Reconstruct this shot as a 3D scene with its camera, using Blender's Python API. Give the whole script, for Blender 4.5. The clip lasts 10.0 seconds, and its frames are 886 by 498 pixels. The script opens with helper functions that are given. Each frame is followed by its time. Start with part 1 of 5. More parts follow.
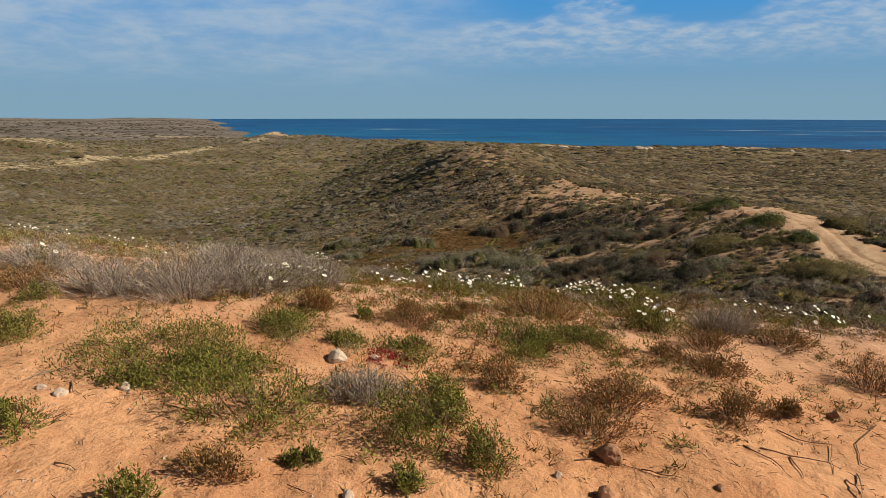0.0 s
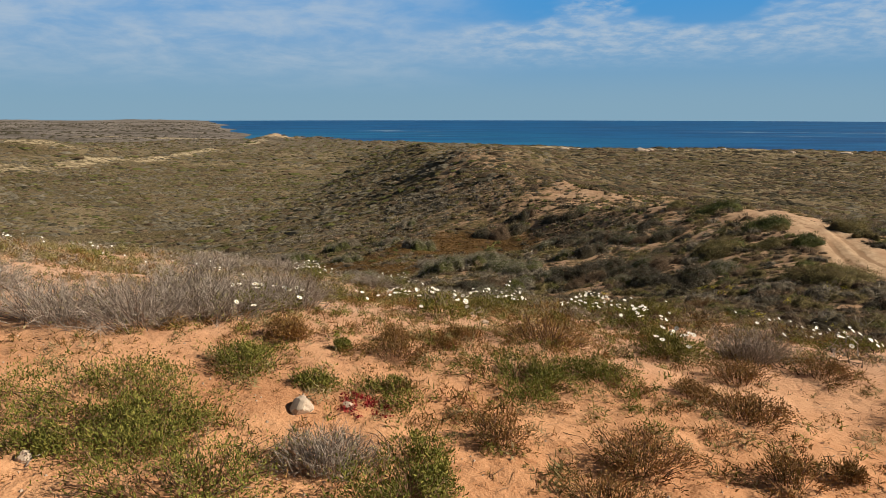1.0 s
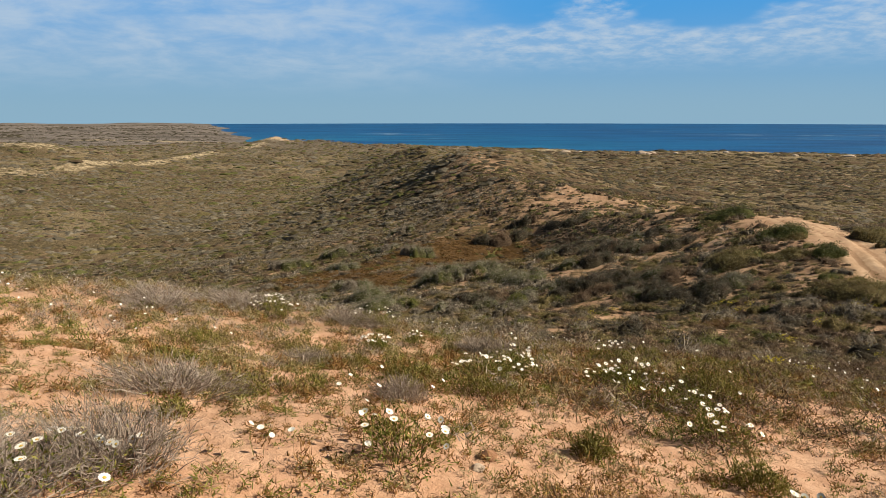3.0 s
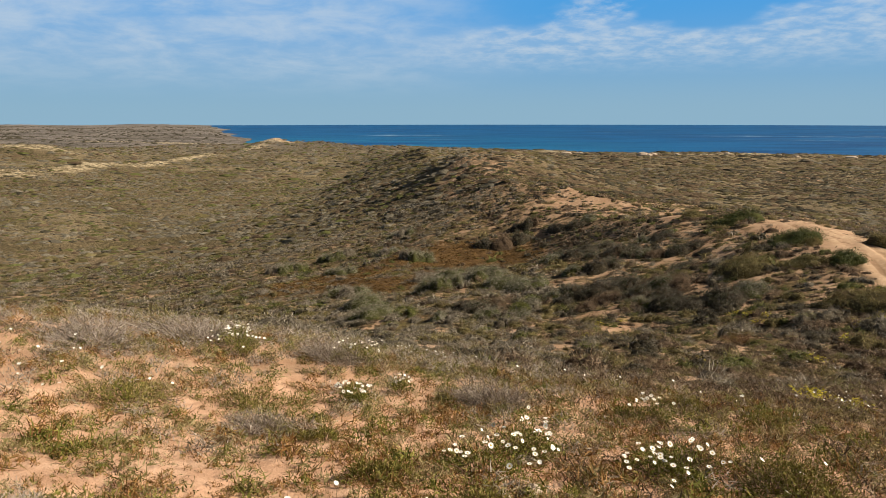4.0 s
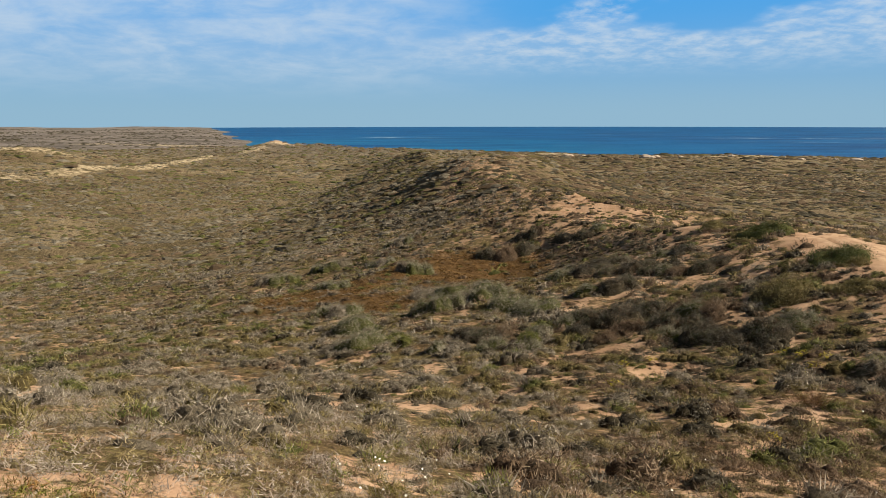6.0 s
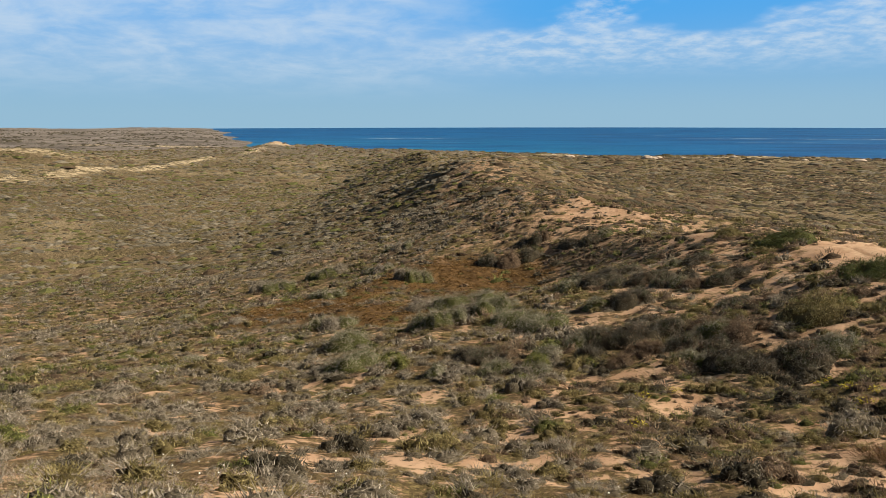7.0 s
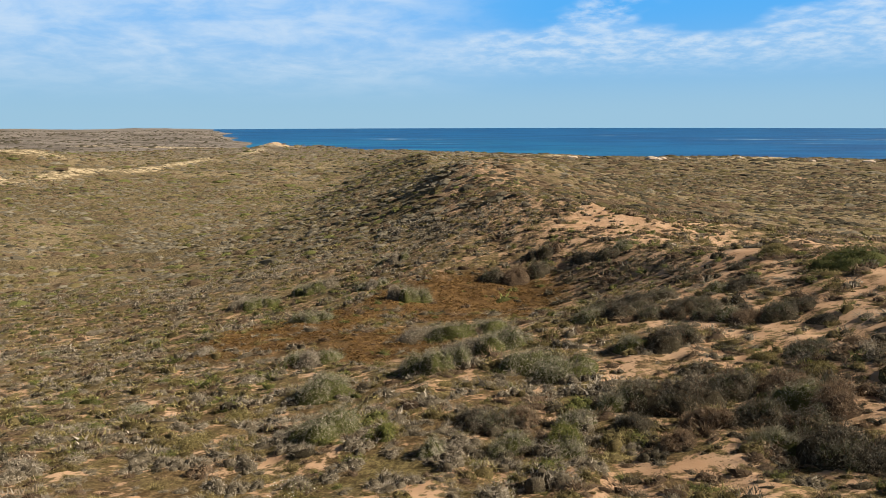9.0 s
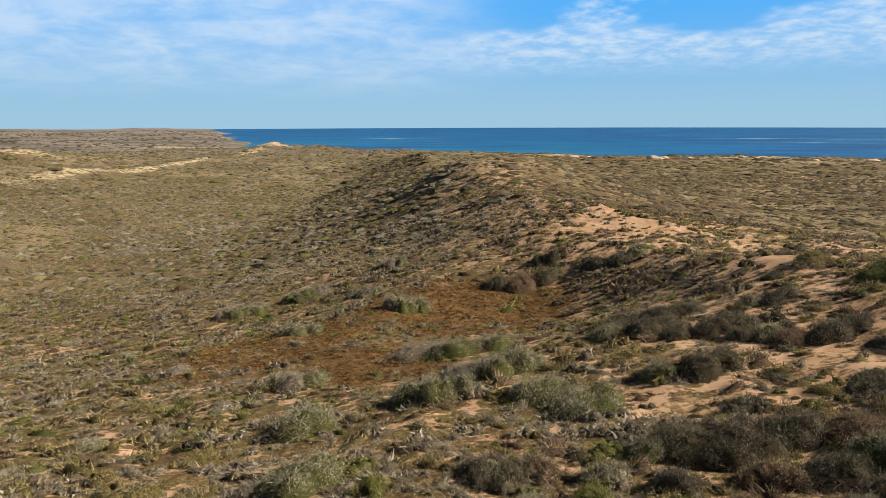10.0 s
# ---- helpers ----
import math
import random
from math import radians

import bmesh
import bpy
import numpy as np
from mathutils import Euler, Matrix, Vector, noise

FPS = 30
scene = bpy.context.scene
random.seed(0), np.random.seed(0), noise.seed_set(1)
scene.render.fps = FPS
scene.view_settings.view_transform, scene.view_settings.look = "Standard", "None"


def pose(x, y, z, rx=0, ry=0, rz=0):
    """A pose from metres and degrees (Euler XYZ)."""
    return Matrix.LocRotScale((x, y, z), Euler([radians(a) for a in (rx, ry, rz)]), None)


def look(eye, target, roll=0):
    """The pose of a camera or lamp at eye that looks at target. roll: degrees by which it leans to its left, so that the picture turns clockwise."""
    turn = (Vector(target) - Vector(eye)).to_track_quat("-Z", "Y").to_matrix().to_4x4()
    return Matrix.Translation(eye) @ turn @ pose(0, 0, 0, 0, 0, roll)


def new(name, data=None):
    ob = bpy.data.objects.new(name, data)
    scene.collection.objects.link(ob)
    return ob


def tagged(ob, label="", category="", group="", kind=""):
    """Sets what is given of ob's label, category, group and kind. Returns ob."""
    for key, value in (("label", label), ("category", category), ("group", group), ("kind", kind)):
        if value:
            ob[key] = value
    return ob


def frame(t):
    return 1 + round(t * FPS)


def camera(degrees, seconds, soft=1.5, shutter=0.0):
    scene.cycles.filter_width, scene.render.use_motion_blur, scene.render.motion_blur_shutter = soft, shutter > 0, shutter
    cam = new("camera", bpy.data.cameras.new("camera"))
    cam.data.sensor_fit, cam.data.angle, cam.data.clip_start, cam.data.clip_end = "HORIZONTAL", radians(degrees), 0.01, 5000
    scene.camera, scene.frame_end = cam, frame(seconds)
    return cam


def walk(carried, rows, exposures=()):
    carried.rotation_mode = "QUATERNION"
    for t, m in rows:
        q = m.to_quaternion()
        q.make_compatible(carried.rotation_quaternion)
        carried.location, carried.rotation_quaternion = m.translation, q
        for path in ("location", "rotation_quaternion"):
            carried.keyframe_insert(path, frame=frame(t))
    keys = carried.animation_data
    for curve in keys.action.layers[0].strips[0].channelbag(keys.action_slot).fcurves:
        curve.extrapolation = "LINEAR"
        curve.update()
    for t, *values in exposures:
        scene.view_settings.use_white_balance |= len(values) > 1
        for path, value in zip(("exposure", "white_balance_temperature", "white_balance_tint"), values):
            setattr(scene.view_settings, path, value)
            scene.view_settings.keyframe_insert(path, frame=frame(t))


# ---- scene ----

# ---------------------------------------------------------------- camera and its flight
cam = camera(69.9, 10.0, soft=0.8)
# seconds, x, y, z, yaw, pitch, roll; the origin is the first place of the camera
PATH = [
    (0, 0.000, 0.000, 0.000, -0.287, -12.209, 0.013),
    (0.5, 0.047, 0.391, -0.009, -0.244, -12.134, 0.016),
    (1, 0.101, 0.903, -0.021, -0.209, -12.061, 0.012),
    (1.5, 0.156, 1.561, -0.029, -0.179, -11.990, 0.004),
    (2, 0.240, 2.330, -0.040, -0.153, -11.923, -0.007),
    (2.5, 0.315, 3.199, -0.032, -0.129, -11.858, -0.021),
    (4, 0.521, 6.593, -0.099, -0.056, -11.681, -0.065),
    (4.5, 0.576, 8.048, -0.079, -0.030, -11.629, -0.078),
    (5, 0.633, 9.618, -0.044, -0.003, -11.580, -0.091),
    (5.5, 0.689, 11.280, -0.022, 0.027, -11.536, -0.102),
    (7, 0.830, 17.087, 0.059, 0.119, -11.432, -0.129),
    (7.5, 0.874, 19.388, 0.107, 0.149, -11.409, -0.138),
    (8, 0.912, 21.854, 0.120, 0.176, -11.391, -0.148),
    (8.5, 0.945, 24.478, 0.056, 0.199, -11.381, -0.160),
    (9, 0.966, 27.274, -0.113, 0.215, -11.378, -0.176),
    (9.5, 0.974, 30.265, -0.353, 0.223, -11.382, -0.196),
    (10, 0.990, 33.443, -0.658, 0.221, -11.396, -0.223),
]
walk(
    cam,
    [(t, pose(x, y, z, 90 + pitch, 0, yaw) @ pose(0, 0, 0, 0, 0, roll)) for t, x, y, z, yaw, pitch, roll in PATH],
    exposures=[(0.0, 0.36), (1.0, 0.40), (2.5, 0.55), (4.5, 0.64), (7.5, 0.84), (10.0, 0.98)],
)

# ---------------------------------------------------------------- sky and sun
SUN_ELEVATION, SUN_AZIMUTH = 34.0, 93.0  # degrees; azimuth clockwise from +y
world = bpy.data.worlds.new("sky")
scene.world = world
world.use_nodes = True


def sky_world():
    nt = world.node_tree
    nt.nodes.clear()
    out = nt.nodes.new("ShaderNodeOutputWorld")
    bg = nt.nodes.new("ShaderNodeBackground")
    sky = nt.nodes.new("ShaderNodeTexSky")
    sky.sky_type = "NISHITA"
    sky.sun_disc = False
    sky.sun_elevation, sky.sun_rotation = radians(SUN_ELEVATION), radians(SUN_AZIMUTH)
    sky.altitude, sky.air_density, sky.dust_density, sky.ozone_density = 0, 1.0, 0.6, 3.0
    tc = nt.nodes.new("ShaderNodeTexCoord")
    sep = nt.nodes.new("ShaderNodeSeparateXYZ")
    nt.links.new(tc.outputs["Generated"], sep.inputs[0])

    def math_node(op, a, b=None):
        n = nt.nodes.new("ShaderNodeMath")
        n.operation = op
        for k, v in enumerate((a, b)):
            if v is None:
                continue
            if isinstance(v, (int, float)):
                n.inputs[k].default_value = v
            else:
                nt.links.new(v, n.inputs[k])
        return n.outputs[0]

    # a broken cloud sheet over the sea, seen towards the horizon
    lift = math_node("ADD", math_node("MAXIMUM", sep.outputs["Z"], 0.0), 0.20)
    comb = nt.nodes.new("ShaderNodeCombineXYZ")
    nt.links.new(math_node("DIVIDE", sep.outputs["X"], lift), comb.inputs[0])
    nt.links.new(math_node("DIVIDE", sep.outputs["Y"], lift), comb.inputs[1])

    def clouds(scale, detail, rough, offset, warp=0.0):
        n = nt.nodes.new("ShaderNodeTexNoise")
        m = nt.nodes.new("ShaderNodeMapping")
        m.inputs["Location"].default_value = offset
        nt.links.new(comb.outputs[0], m.inputs[0])
        nt.links.new(m.outputs[0], n.inputs["Vector"])
        n.inputs["Scale"].default_value, n.inputs["Detail"].default_value, n.inputs["Roughness"].default_value = scale, detail, rough
        n.inputs["Distortion"].default_value = warp
        return n.outputs["Fac"]

    def ramp(v, lo, hi):
        n = nt.nodes.new("ShaderNodeMapRange")
        n.interpolation_type = "SMOOTHSTEP"
        n.inputs["From Min"].default_value, n.inputs["From Max"].default_value = lo, hi
        nt.links.new(v, n.inputs["Value"])
        return n.outputs["Result"]

    x, z = sep.outputs["X"], sep.outputs["Z"]
    broad = clouds(1.5, 3, 0.5, (3.1, 1.7, 0))
    puffs = ramp(clouds(9.0, 5, 0.58, (0.4, 7.2, 2.0), 0.1), 0.34, 0.72)
    streaks = ramp(clouds(3.2, 5, 0.60, (8.0, 2.0, 1.0), 0.3), 0.30, 0.75)
    right = ramp(x, -0.14, 0.16)
    # open blue above the puffs, which thin out downwards into haze
    edge = math_node("ADD", math_node("MULTIPLY", broad, 0.10), 0.077)
    edge = math_node("ADD", edge, math_node("MULTIPLY", ramp(x, 0.38, 0.62), 0.03))
    over = math_node("SUBTRACT", z, edge)
    open_blue = ramp(over, -0.006, 0.012)
    band = math_node("MULTIPLY", math_node("SUBTRACT", 1.0, open_blue), ramp(z, 0.055, 0.105))
    thick = math_node("MULTIPLY", band, math_node("ADD", math_node("MULTIPLY", puffs, 0.50), 0.20))
    loose = math_node("MULTIPLY", math_node("MULTIPLY", open_blue, ramp(broad, 0.52, 0.62)), puffs)
    east = math_node("ADD", thick, math_node("MULTIPLY", loose, 0.55))
    west = math_node("MULTIPLY", ramp(z, 0.02, 0.10), math_node("ADD", math_node("MULTIPLY", streaks, 0.46), 0.20))
    cover = math_node("ADD", math_node("MULTIPLY", east, right), math_node("MULTIPLY", west, math_node("SUBTRACT", 1.0, right)))
    cover = math_node("MULTIPLY", math_node("MINIMUM", cover, 0.92), math_node("SUBTRACT", 1.0, math_node("MULTIPLY", ramp(z, 0.22, 0.40), 0.85)))
    mix = nt.nodes.new("ShaderNodeMix")
    mix.data_type = "RGBA"
    nt.links.new(cover, mix.inputs[0])
    tint = nt.nodes.new("ShaderNodeMix")
    tint.data_type, tint.blend_type = "RGBA", "MULTIPLY"
    tint.inputs[0].default_value = 1.0
    nt.links.new(sky.outputs[0], tint.inputs[6])
    tint.inputs[7].default_value = SKY_TINT
    air = nt.nodes.new("ShaderNodeMix")
    air.data_type = "RGBA"
    nt.links.new(math_node("SUBTRACT", 1.0, ramp(z, 0.19, 0.32)), air.inputs[0])
    band = nt.nodes.new("ShaderNodeMix")
    band.data_type = "RGBA"
    nt.links.new(ramp(z, 0.0, 0.17), band.inputs[0])
    band.inputs[6].default_value, band.inputs[7].default_value = HAZE, BLUE
    nt.links.new(tint.outputs[2], air.inputs[6])
    nt.links.new(band.outputs[2], air.inputs[7])
    nt.links.new(air.outputs[2], mix.inputs[6])
    mix.inputs[7].default_value = CLOUD
    nt.links.new(mix.outputs[2], bg.inputs["Color"])
    bg.inputs["Strength"].default_value = 0.037
    nt.links.new(bg.outputs[0], out.inputs["Surface"])


SKY_TINT = (0.10, 0.14, 0.19, 1)
HAZE = (4.7, 7.8, 10.2, 1)
BLUE = (1.4, 6.1, 12.9, 1)
CLOUD = (10.4, 11.8, 13.0, 1)
sky_world()

sun = new("sun", bpy.data.lights.new("sun", "SUN"))
sun.data.energy, sun.data.angle, sun.data.color = 5.0, radians(0.55), (1.0, 0.89, 0.73)
away = Vector((math.sin(radians(SUN_AZIMUTH)) * math.cos(radians(SUN_ELEVATION)), math.cos(radians(SUN_AZIMUTH)) * math.cos(radians(SUN_ELEVATION)), math.sin(radians(SUN_ELEVATION))))
sun.matrix_world = look(away * 60, (0, 0, 0))

# ---------------------------------------------------------------- materials
def material(name):
    m = bpy.data.materials.new(name)
    m.use_nodes = True
    nt = m.node_tree
    bsdf = nt.nodes["Principled BSDF"]
    return m, nt, bsdf


class Nodes:
    """Short ways to lay nodes into one tree."""

    def __init__(self, nt):
        self.nt = nt
        self.co = nt.nodes.new("ShaderNodeTexCoord").outputs["Object"]

    def put(self, socket, v):
        if isinstance(v, (int, float, tuple)):
            socket.default_value = v
        else:
            self.nt.links.new(v, socket)

    def noise(self, scale, detail=3.0, rough=0.55, stretch=None, where=None):
        n = self.nt.nodes.new("ShaderNodeTexNoise")
        vec = where or self.co
        if stretch:
            m = self.nt.nodes.new("ShaderNodeMapping")
            m.inputs["Scale"].default_value = stretch
            self.nt.links.new(vec, m.inputs[0])
            vec = m.outputs[0]
        self.nt.links.new(vec, n.inputs["Vector"])
        n.inputs["Scale"].default_value, n.inputs["Detail"].default_value, n.inputs["Roughness"].default_value = scale, detail, rough
        return n.outputs["Fac"]

    def ramp(self, v, lo, hi, a=0.0, b=1.0):
        n = self.nt.nodes.new("ShaderNodeMapRange")
        n.interpolation_type = "SMOOTHSTEP"
        for k, x in zip(("From Min", "From Max", "To Min", "To Max"), (lo, hi, a, b)):
            n.inputs[k].default_value = x
        self.put(n.inputs["Value"], v)
        return n.outputs["Result"]

    def math(self, op, a, b=0.0):
        n = self.nt.nodes.new("ShaderNodeMath")
        n.operation = op
        self.put(n.inputs[0], a)
        self.put(n.inputs[1], b)
        return n.outputs[0]

    def mix(self, f, a, b, blend="MIX"):
        n = self.nt.nodes.new("ShaderNodeMix")
        n.data_type, n.blend_type = "RGBA", blend
        self.put(n.inputs[0], f)
        self.put(n.inputs[6], a if not isinstance(a, tuple) else (*a[:3], 1))
        self.put(n.inputs[7], b if not isinstance(b, tuple) else (*b[:3], 1))
        return n.outputs[2]

    def bump(self, height, strength, distance, under=None):
        n = self.nt.nodes.new("ShaderNodeBump")
        n.inputs["Strength"].default_value, n.inputs["Distance"].default_value = strength, distance
        self.nt.links.new(height, n.inputs["Height"])
        if under:
            self.nt.links.new(under, n.inputs["Normal"])
        return n.outputs[0]

    def island(self):
        return self.nt.nodes.new("ShaderNodeNewGeometry").outputs["Random Per Island"]


def plant_material(name, dark, mid, light, patch=0.6, glow=0.14, rough=0.75):
    """Leaves and twigs: their colour goes from plant to plant and from leaf to leaf."""
    m, nt, b = material(name)
    n = Nodes(nt)
    body = n.mix(n.ramp(n.noise(patch, 2), 0.35, 0.65), dark, mid)
    leaf = n.mix(n.ramp(n.island(), 0.35, 1.0), body, light)
    n.put(b.inputs["Base Color"], leaf)
    b.inputs["Roughness"].default_value = rough
    b.inputs["Specular IOR Level"].default_value = 0.15
    if glow:
        t = nt.nodes.new("ShaderNodeBsdfTranslucent")
        n.put(t.inputs["Color"], leaf)
        s = nt.nodes.new("ShaderNodeMixShader")
        s.inputs[0].default_value = glow
        nt.links.new(b.outputs[0], s.inputs[1])
        nt.links.new(t.outputs[0], s.inputs[2])
        nt.links.new(s.outputs[0], nt.nodes["Material Output"].inputs["Surface"])
    return m


GREY = plant_material("grey_scrub", (0.180, 0.151, 0.108), (0.286, 0.246, 0.189), (0.431, 0.378, 0.305), 0.5, 0.15)
OLIVE = plant_material("olive_scrub", (0.140, 0.118, 0.040), (0.230, 0.186, 0.074), (0.365, 0.305, 0.145), 0.5)
GREEN = plant_material("green_scrub", (0.095, 0.108, 0.026), (0.170, 0.178, 0.046), (0.300, 0.290, 0.100), 0.5)
BROWN = plant_material("brown_scrub", (0.140, 0.092, 0.056), (0.230, 0.160, 0.100), (0.380, 0.290, 0.200), 0.5, 0.15)
DARK = plant_material("dark_scrub", (0.050, 0.045, 0.030), (0.100, 0.087, 0.062), (0.250, 0.220, 0.170), 0.5, 0.1)
RUST = plant_material("rust_herb", (0.085, 0.046, 0.015), (0.150, 0.084, 0.027), (0.250, 0.155, 0.058), 0.4, 0.15)
STRAW = plant_material("straw_grass", (0.22, 0.16, 0.08), (0.34, 0.26, 0.13), (0.46, 0.38, 0.21), 0.5, 0.2)


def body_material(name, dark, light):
    """The twiggy inside of a bush, seen between its leaves; its dark tones stand for shade."""
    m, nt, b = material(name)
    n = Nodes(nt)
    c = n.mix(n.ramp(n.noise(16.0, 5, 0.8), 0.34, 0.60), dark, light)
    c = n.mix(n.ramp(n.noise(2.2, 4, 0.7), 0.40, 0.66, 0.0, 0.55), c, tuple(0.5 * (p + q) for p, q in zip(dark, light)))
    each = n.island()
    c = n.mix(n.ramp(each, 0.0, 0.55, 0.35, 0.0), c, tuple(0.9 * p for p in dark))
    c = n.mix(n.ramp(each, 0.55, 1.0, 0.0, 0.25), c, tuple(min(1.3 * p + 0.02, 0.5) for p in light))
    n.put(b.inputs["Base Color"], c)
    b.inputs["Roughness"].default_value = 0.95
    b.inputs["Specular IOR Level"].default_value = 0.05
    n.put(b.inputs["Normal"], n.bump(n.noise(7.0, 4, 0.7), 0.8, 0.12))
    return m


# insides toned low: the shade among the leaves is put into their colour
GREY_SHADE_BODY = body_material("grey_inside", (0.032, 0.026, 0.017), (0.151, 0.125, 0.087))
OLIVE_SHADE_BODY = body_material("olive_inside", (0.023, 0.018, 0.007), (0.123, 0.096, 0.042))
GREEN_SHADE_BODY = body_material("green_inside", (0.023, 0.025, 0.009), (0.091, 0.092, 0.030))
BROWN_SHADE_BODY = body_material("brown_inside", (0.024, 0.016, 0.010), (0.111, 0.077, 0.050))
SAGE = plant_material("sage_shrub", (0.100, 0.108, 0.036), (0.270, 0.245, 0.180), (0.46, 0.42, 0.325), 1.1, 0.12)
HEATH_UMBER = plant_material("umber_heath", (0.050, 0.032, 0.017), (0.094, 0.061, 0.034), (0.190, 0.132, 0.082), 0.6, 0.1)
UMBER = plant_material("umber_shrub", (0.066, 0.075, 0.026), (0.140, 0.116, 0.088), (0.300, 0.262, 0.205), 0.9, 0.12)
DARK_SHADE_BODY = body_material("dark_inside", (0.013, 0.011, 0.007), (0.066, 0.054, 0.034))


FAR_SKINS = (
    body_material("far_grey", (0.066, 0.057, 0.040), (0.200, 0.173, 0.126)),
    body_material("far_olive", (0.046, 0.039, 0.017), (0.158, 0.128, 0.060)),
    body_material("far_brown", (0.050, 0.035, 0.021), (0.160, 0.112, 0.070)),
    body_material("far_green", (0.042, 0.044, 0.015), (0.135, 0.135, 0.046)),
    body_material("far_dark", (0.026, 0.023, 0.015), (0.090, 0.078, 0.052)),
)


def ground_material():
    m, nt, b = material("dune_ground")
    n = Nodes(nt)
    sep = nt.nodes.new("ShaderNodeSeparateXYZ")
    nt.links.new(n.co, sep.inputs[0])
    x, y = sep.outputs["X"], sep.outputs["Y"]

    def spot(cx, cy, rx, ry, soft=0.5):
        """1 inside an oval on the plan, 0 outside it, with a ragged edge."""
        dx = n.math("DIVIDE", n.math("SUBTRACT", x, cx), rx)
        dy = n.math("DIVIDE", n.math("SUBTRACT", y, cy), ry)
        d = n.math("ADD", n.math("MULTIPLY", dx, dx), n.math("MULTIPLY", dy, dy))
        d = n.math("ADD", d, n.math("MULTIPLY", n.math("SUBTRACT", n.noise(2.2 / min(rx, ry), 4), 0.5), 1.2))
        return n.ramp(d, 1.0 + soft, 1.0 - soft)

    sand = n.mix(n.ramp(n.noise(0.9, 4), 0.35, 0.65), (0.460, 0.213, 0.099), (0.607, 0.322, 0.166))
    sand = n.mix(n.ramp(n.noise(6.0, 5, 0.7), 0.45, 0.75), sand, (0.38, 0.165, 0.072))
    sand = n.mix(n.ramp(n.noise(90.0, 2), 0.35, 0.7, 0.0, 0.45), sand, (0.62, 0.36, 0.20))
    pale = n.mix(n.ramp(n.noise(0.35, 4), 0.35, 0.65), (0.38, 0.235, 0.14), (0.50, 0.33, 0.21))
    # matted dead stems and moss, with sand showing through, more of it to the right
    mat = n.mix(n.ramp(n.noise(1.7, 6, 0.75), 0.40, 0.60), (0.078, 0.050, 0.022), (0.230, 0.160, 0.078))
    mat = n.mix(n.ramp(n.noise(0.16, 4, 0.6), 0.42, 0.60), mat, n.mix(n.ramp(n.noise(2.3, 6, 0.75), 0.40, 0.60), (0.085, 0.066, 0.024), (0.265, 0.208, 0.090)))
    east = n.ramp(n.math("SUBTRACT", x, n.math("MULTIPLY", y, 0.06)), -12.0, 12.0, 0.010, 0.050)
    gap = n.math("ADD", n.math("ADD", n.math("MULTIPLY", n.noise(0.34, 4, 0.6), 0.55), n.math("MULTIPLY", n.noise(1.4, 5, 0.7, (1, 1.5, 1)), 0.45)), east)
    # fine near-black flecks scattered over the mat
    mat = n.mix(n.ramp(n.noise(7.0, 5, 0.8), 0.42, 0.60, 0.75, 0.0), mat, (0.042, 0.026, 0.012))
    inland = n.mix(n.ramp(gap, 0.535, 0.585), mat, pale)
    thatch = n.mix(n.ramp(n.noise(0.05, 3), 0.38, 0.62), (0.098, 0.078, 0.040), (0.158, 0.116, 0.066))
    thatch = n.mix(n.ramp(n.noise(0.8, 5, 0.7), 0.48, 0.72), thatch, (0.33, 0.25, 0.135))
    thatch = n.mix(n.ramp(n.noise(0.012, 5, 0.65), 0.45, 0.68, 0.0, 0.7), thatch, (0.34, 0.265, 0.155))
    # far ground turns grey with distance: haze mixed into its colour
    haze_grey = n.mix(n.ramp(n.noise(0.006, 5, 0.7, (0.6, 2.0, 1)), 0.40, 0.60), (0.126, 0.108, 0.091), (0.238, 0.205, 0.178))
    thatch = n.mix(n.ramp(y, 620.0, 1100.0), thatch, haze_grey)
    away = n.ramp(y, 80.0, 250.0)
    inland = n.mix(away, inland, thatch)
    sand = n.mix(n.ramp(y, 4.4, 9.0, 0.0, 0.85), sand, n.mix(n.ramp(n.noise(2.0, 5), 0.35, 0.65), (0.52, 0.315, 0.20), (0.66, 0.43, 0.29)))
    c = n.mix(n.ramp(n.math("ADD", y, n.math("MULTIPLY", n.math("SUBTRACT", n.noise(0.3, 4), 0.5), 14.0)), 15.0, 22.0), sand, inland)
    for cx, cy, rx, ry, soft in SANDY:
        open_sand = spot(cx, cy, rx, ry, soft)
        if cy < 300:
            open_sand = n.math("MULTIPLY", open_sand, n.ramp(n.noise(0.8, 5, 0.7), 0.34, 0.52))
        c = n.mix(open_sand, c, pale)
    # a sandy footpath over the plain
    for ax, ay, bx, by in PATHS:
        k = math.hypot(bx - ax, by - ay)
        ux, uy = (bx - ax) / k, (by - ay) / k
        dx, dy = n.math("SUBTRACT", x, ax), n.math("SUBTRACT", y, ay)
        along = n.math("ADD", n.math("MULTIPLY", dx, ux), n.math("MULTIPLY", dy, uy))
        across = n.math("SUBTRACT", n.math("MULTIPLY", dx, uy), n.math("MULTIPLY", dy, ux))
        across = n.math("ADD", across, n.math("MULTIPLY", n.math("SUBTRACT", n.noise(0.03, 3), 0.5), 14.0))
        line = n.math("MULTIPLY", n.ramp(n.math("ABSOLUTE", across), 3.2, 1.6), n.math("MULTIPLY", n.ramp(along, 0.0, 6.0), n.ramp(along, k, k - 6.0)))
        c = n.mix(n.math("MULTIPLY", line, n.ramp(n.noise(0.06, 3), 0.42, 0.55)), c, pale)
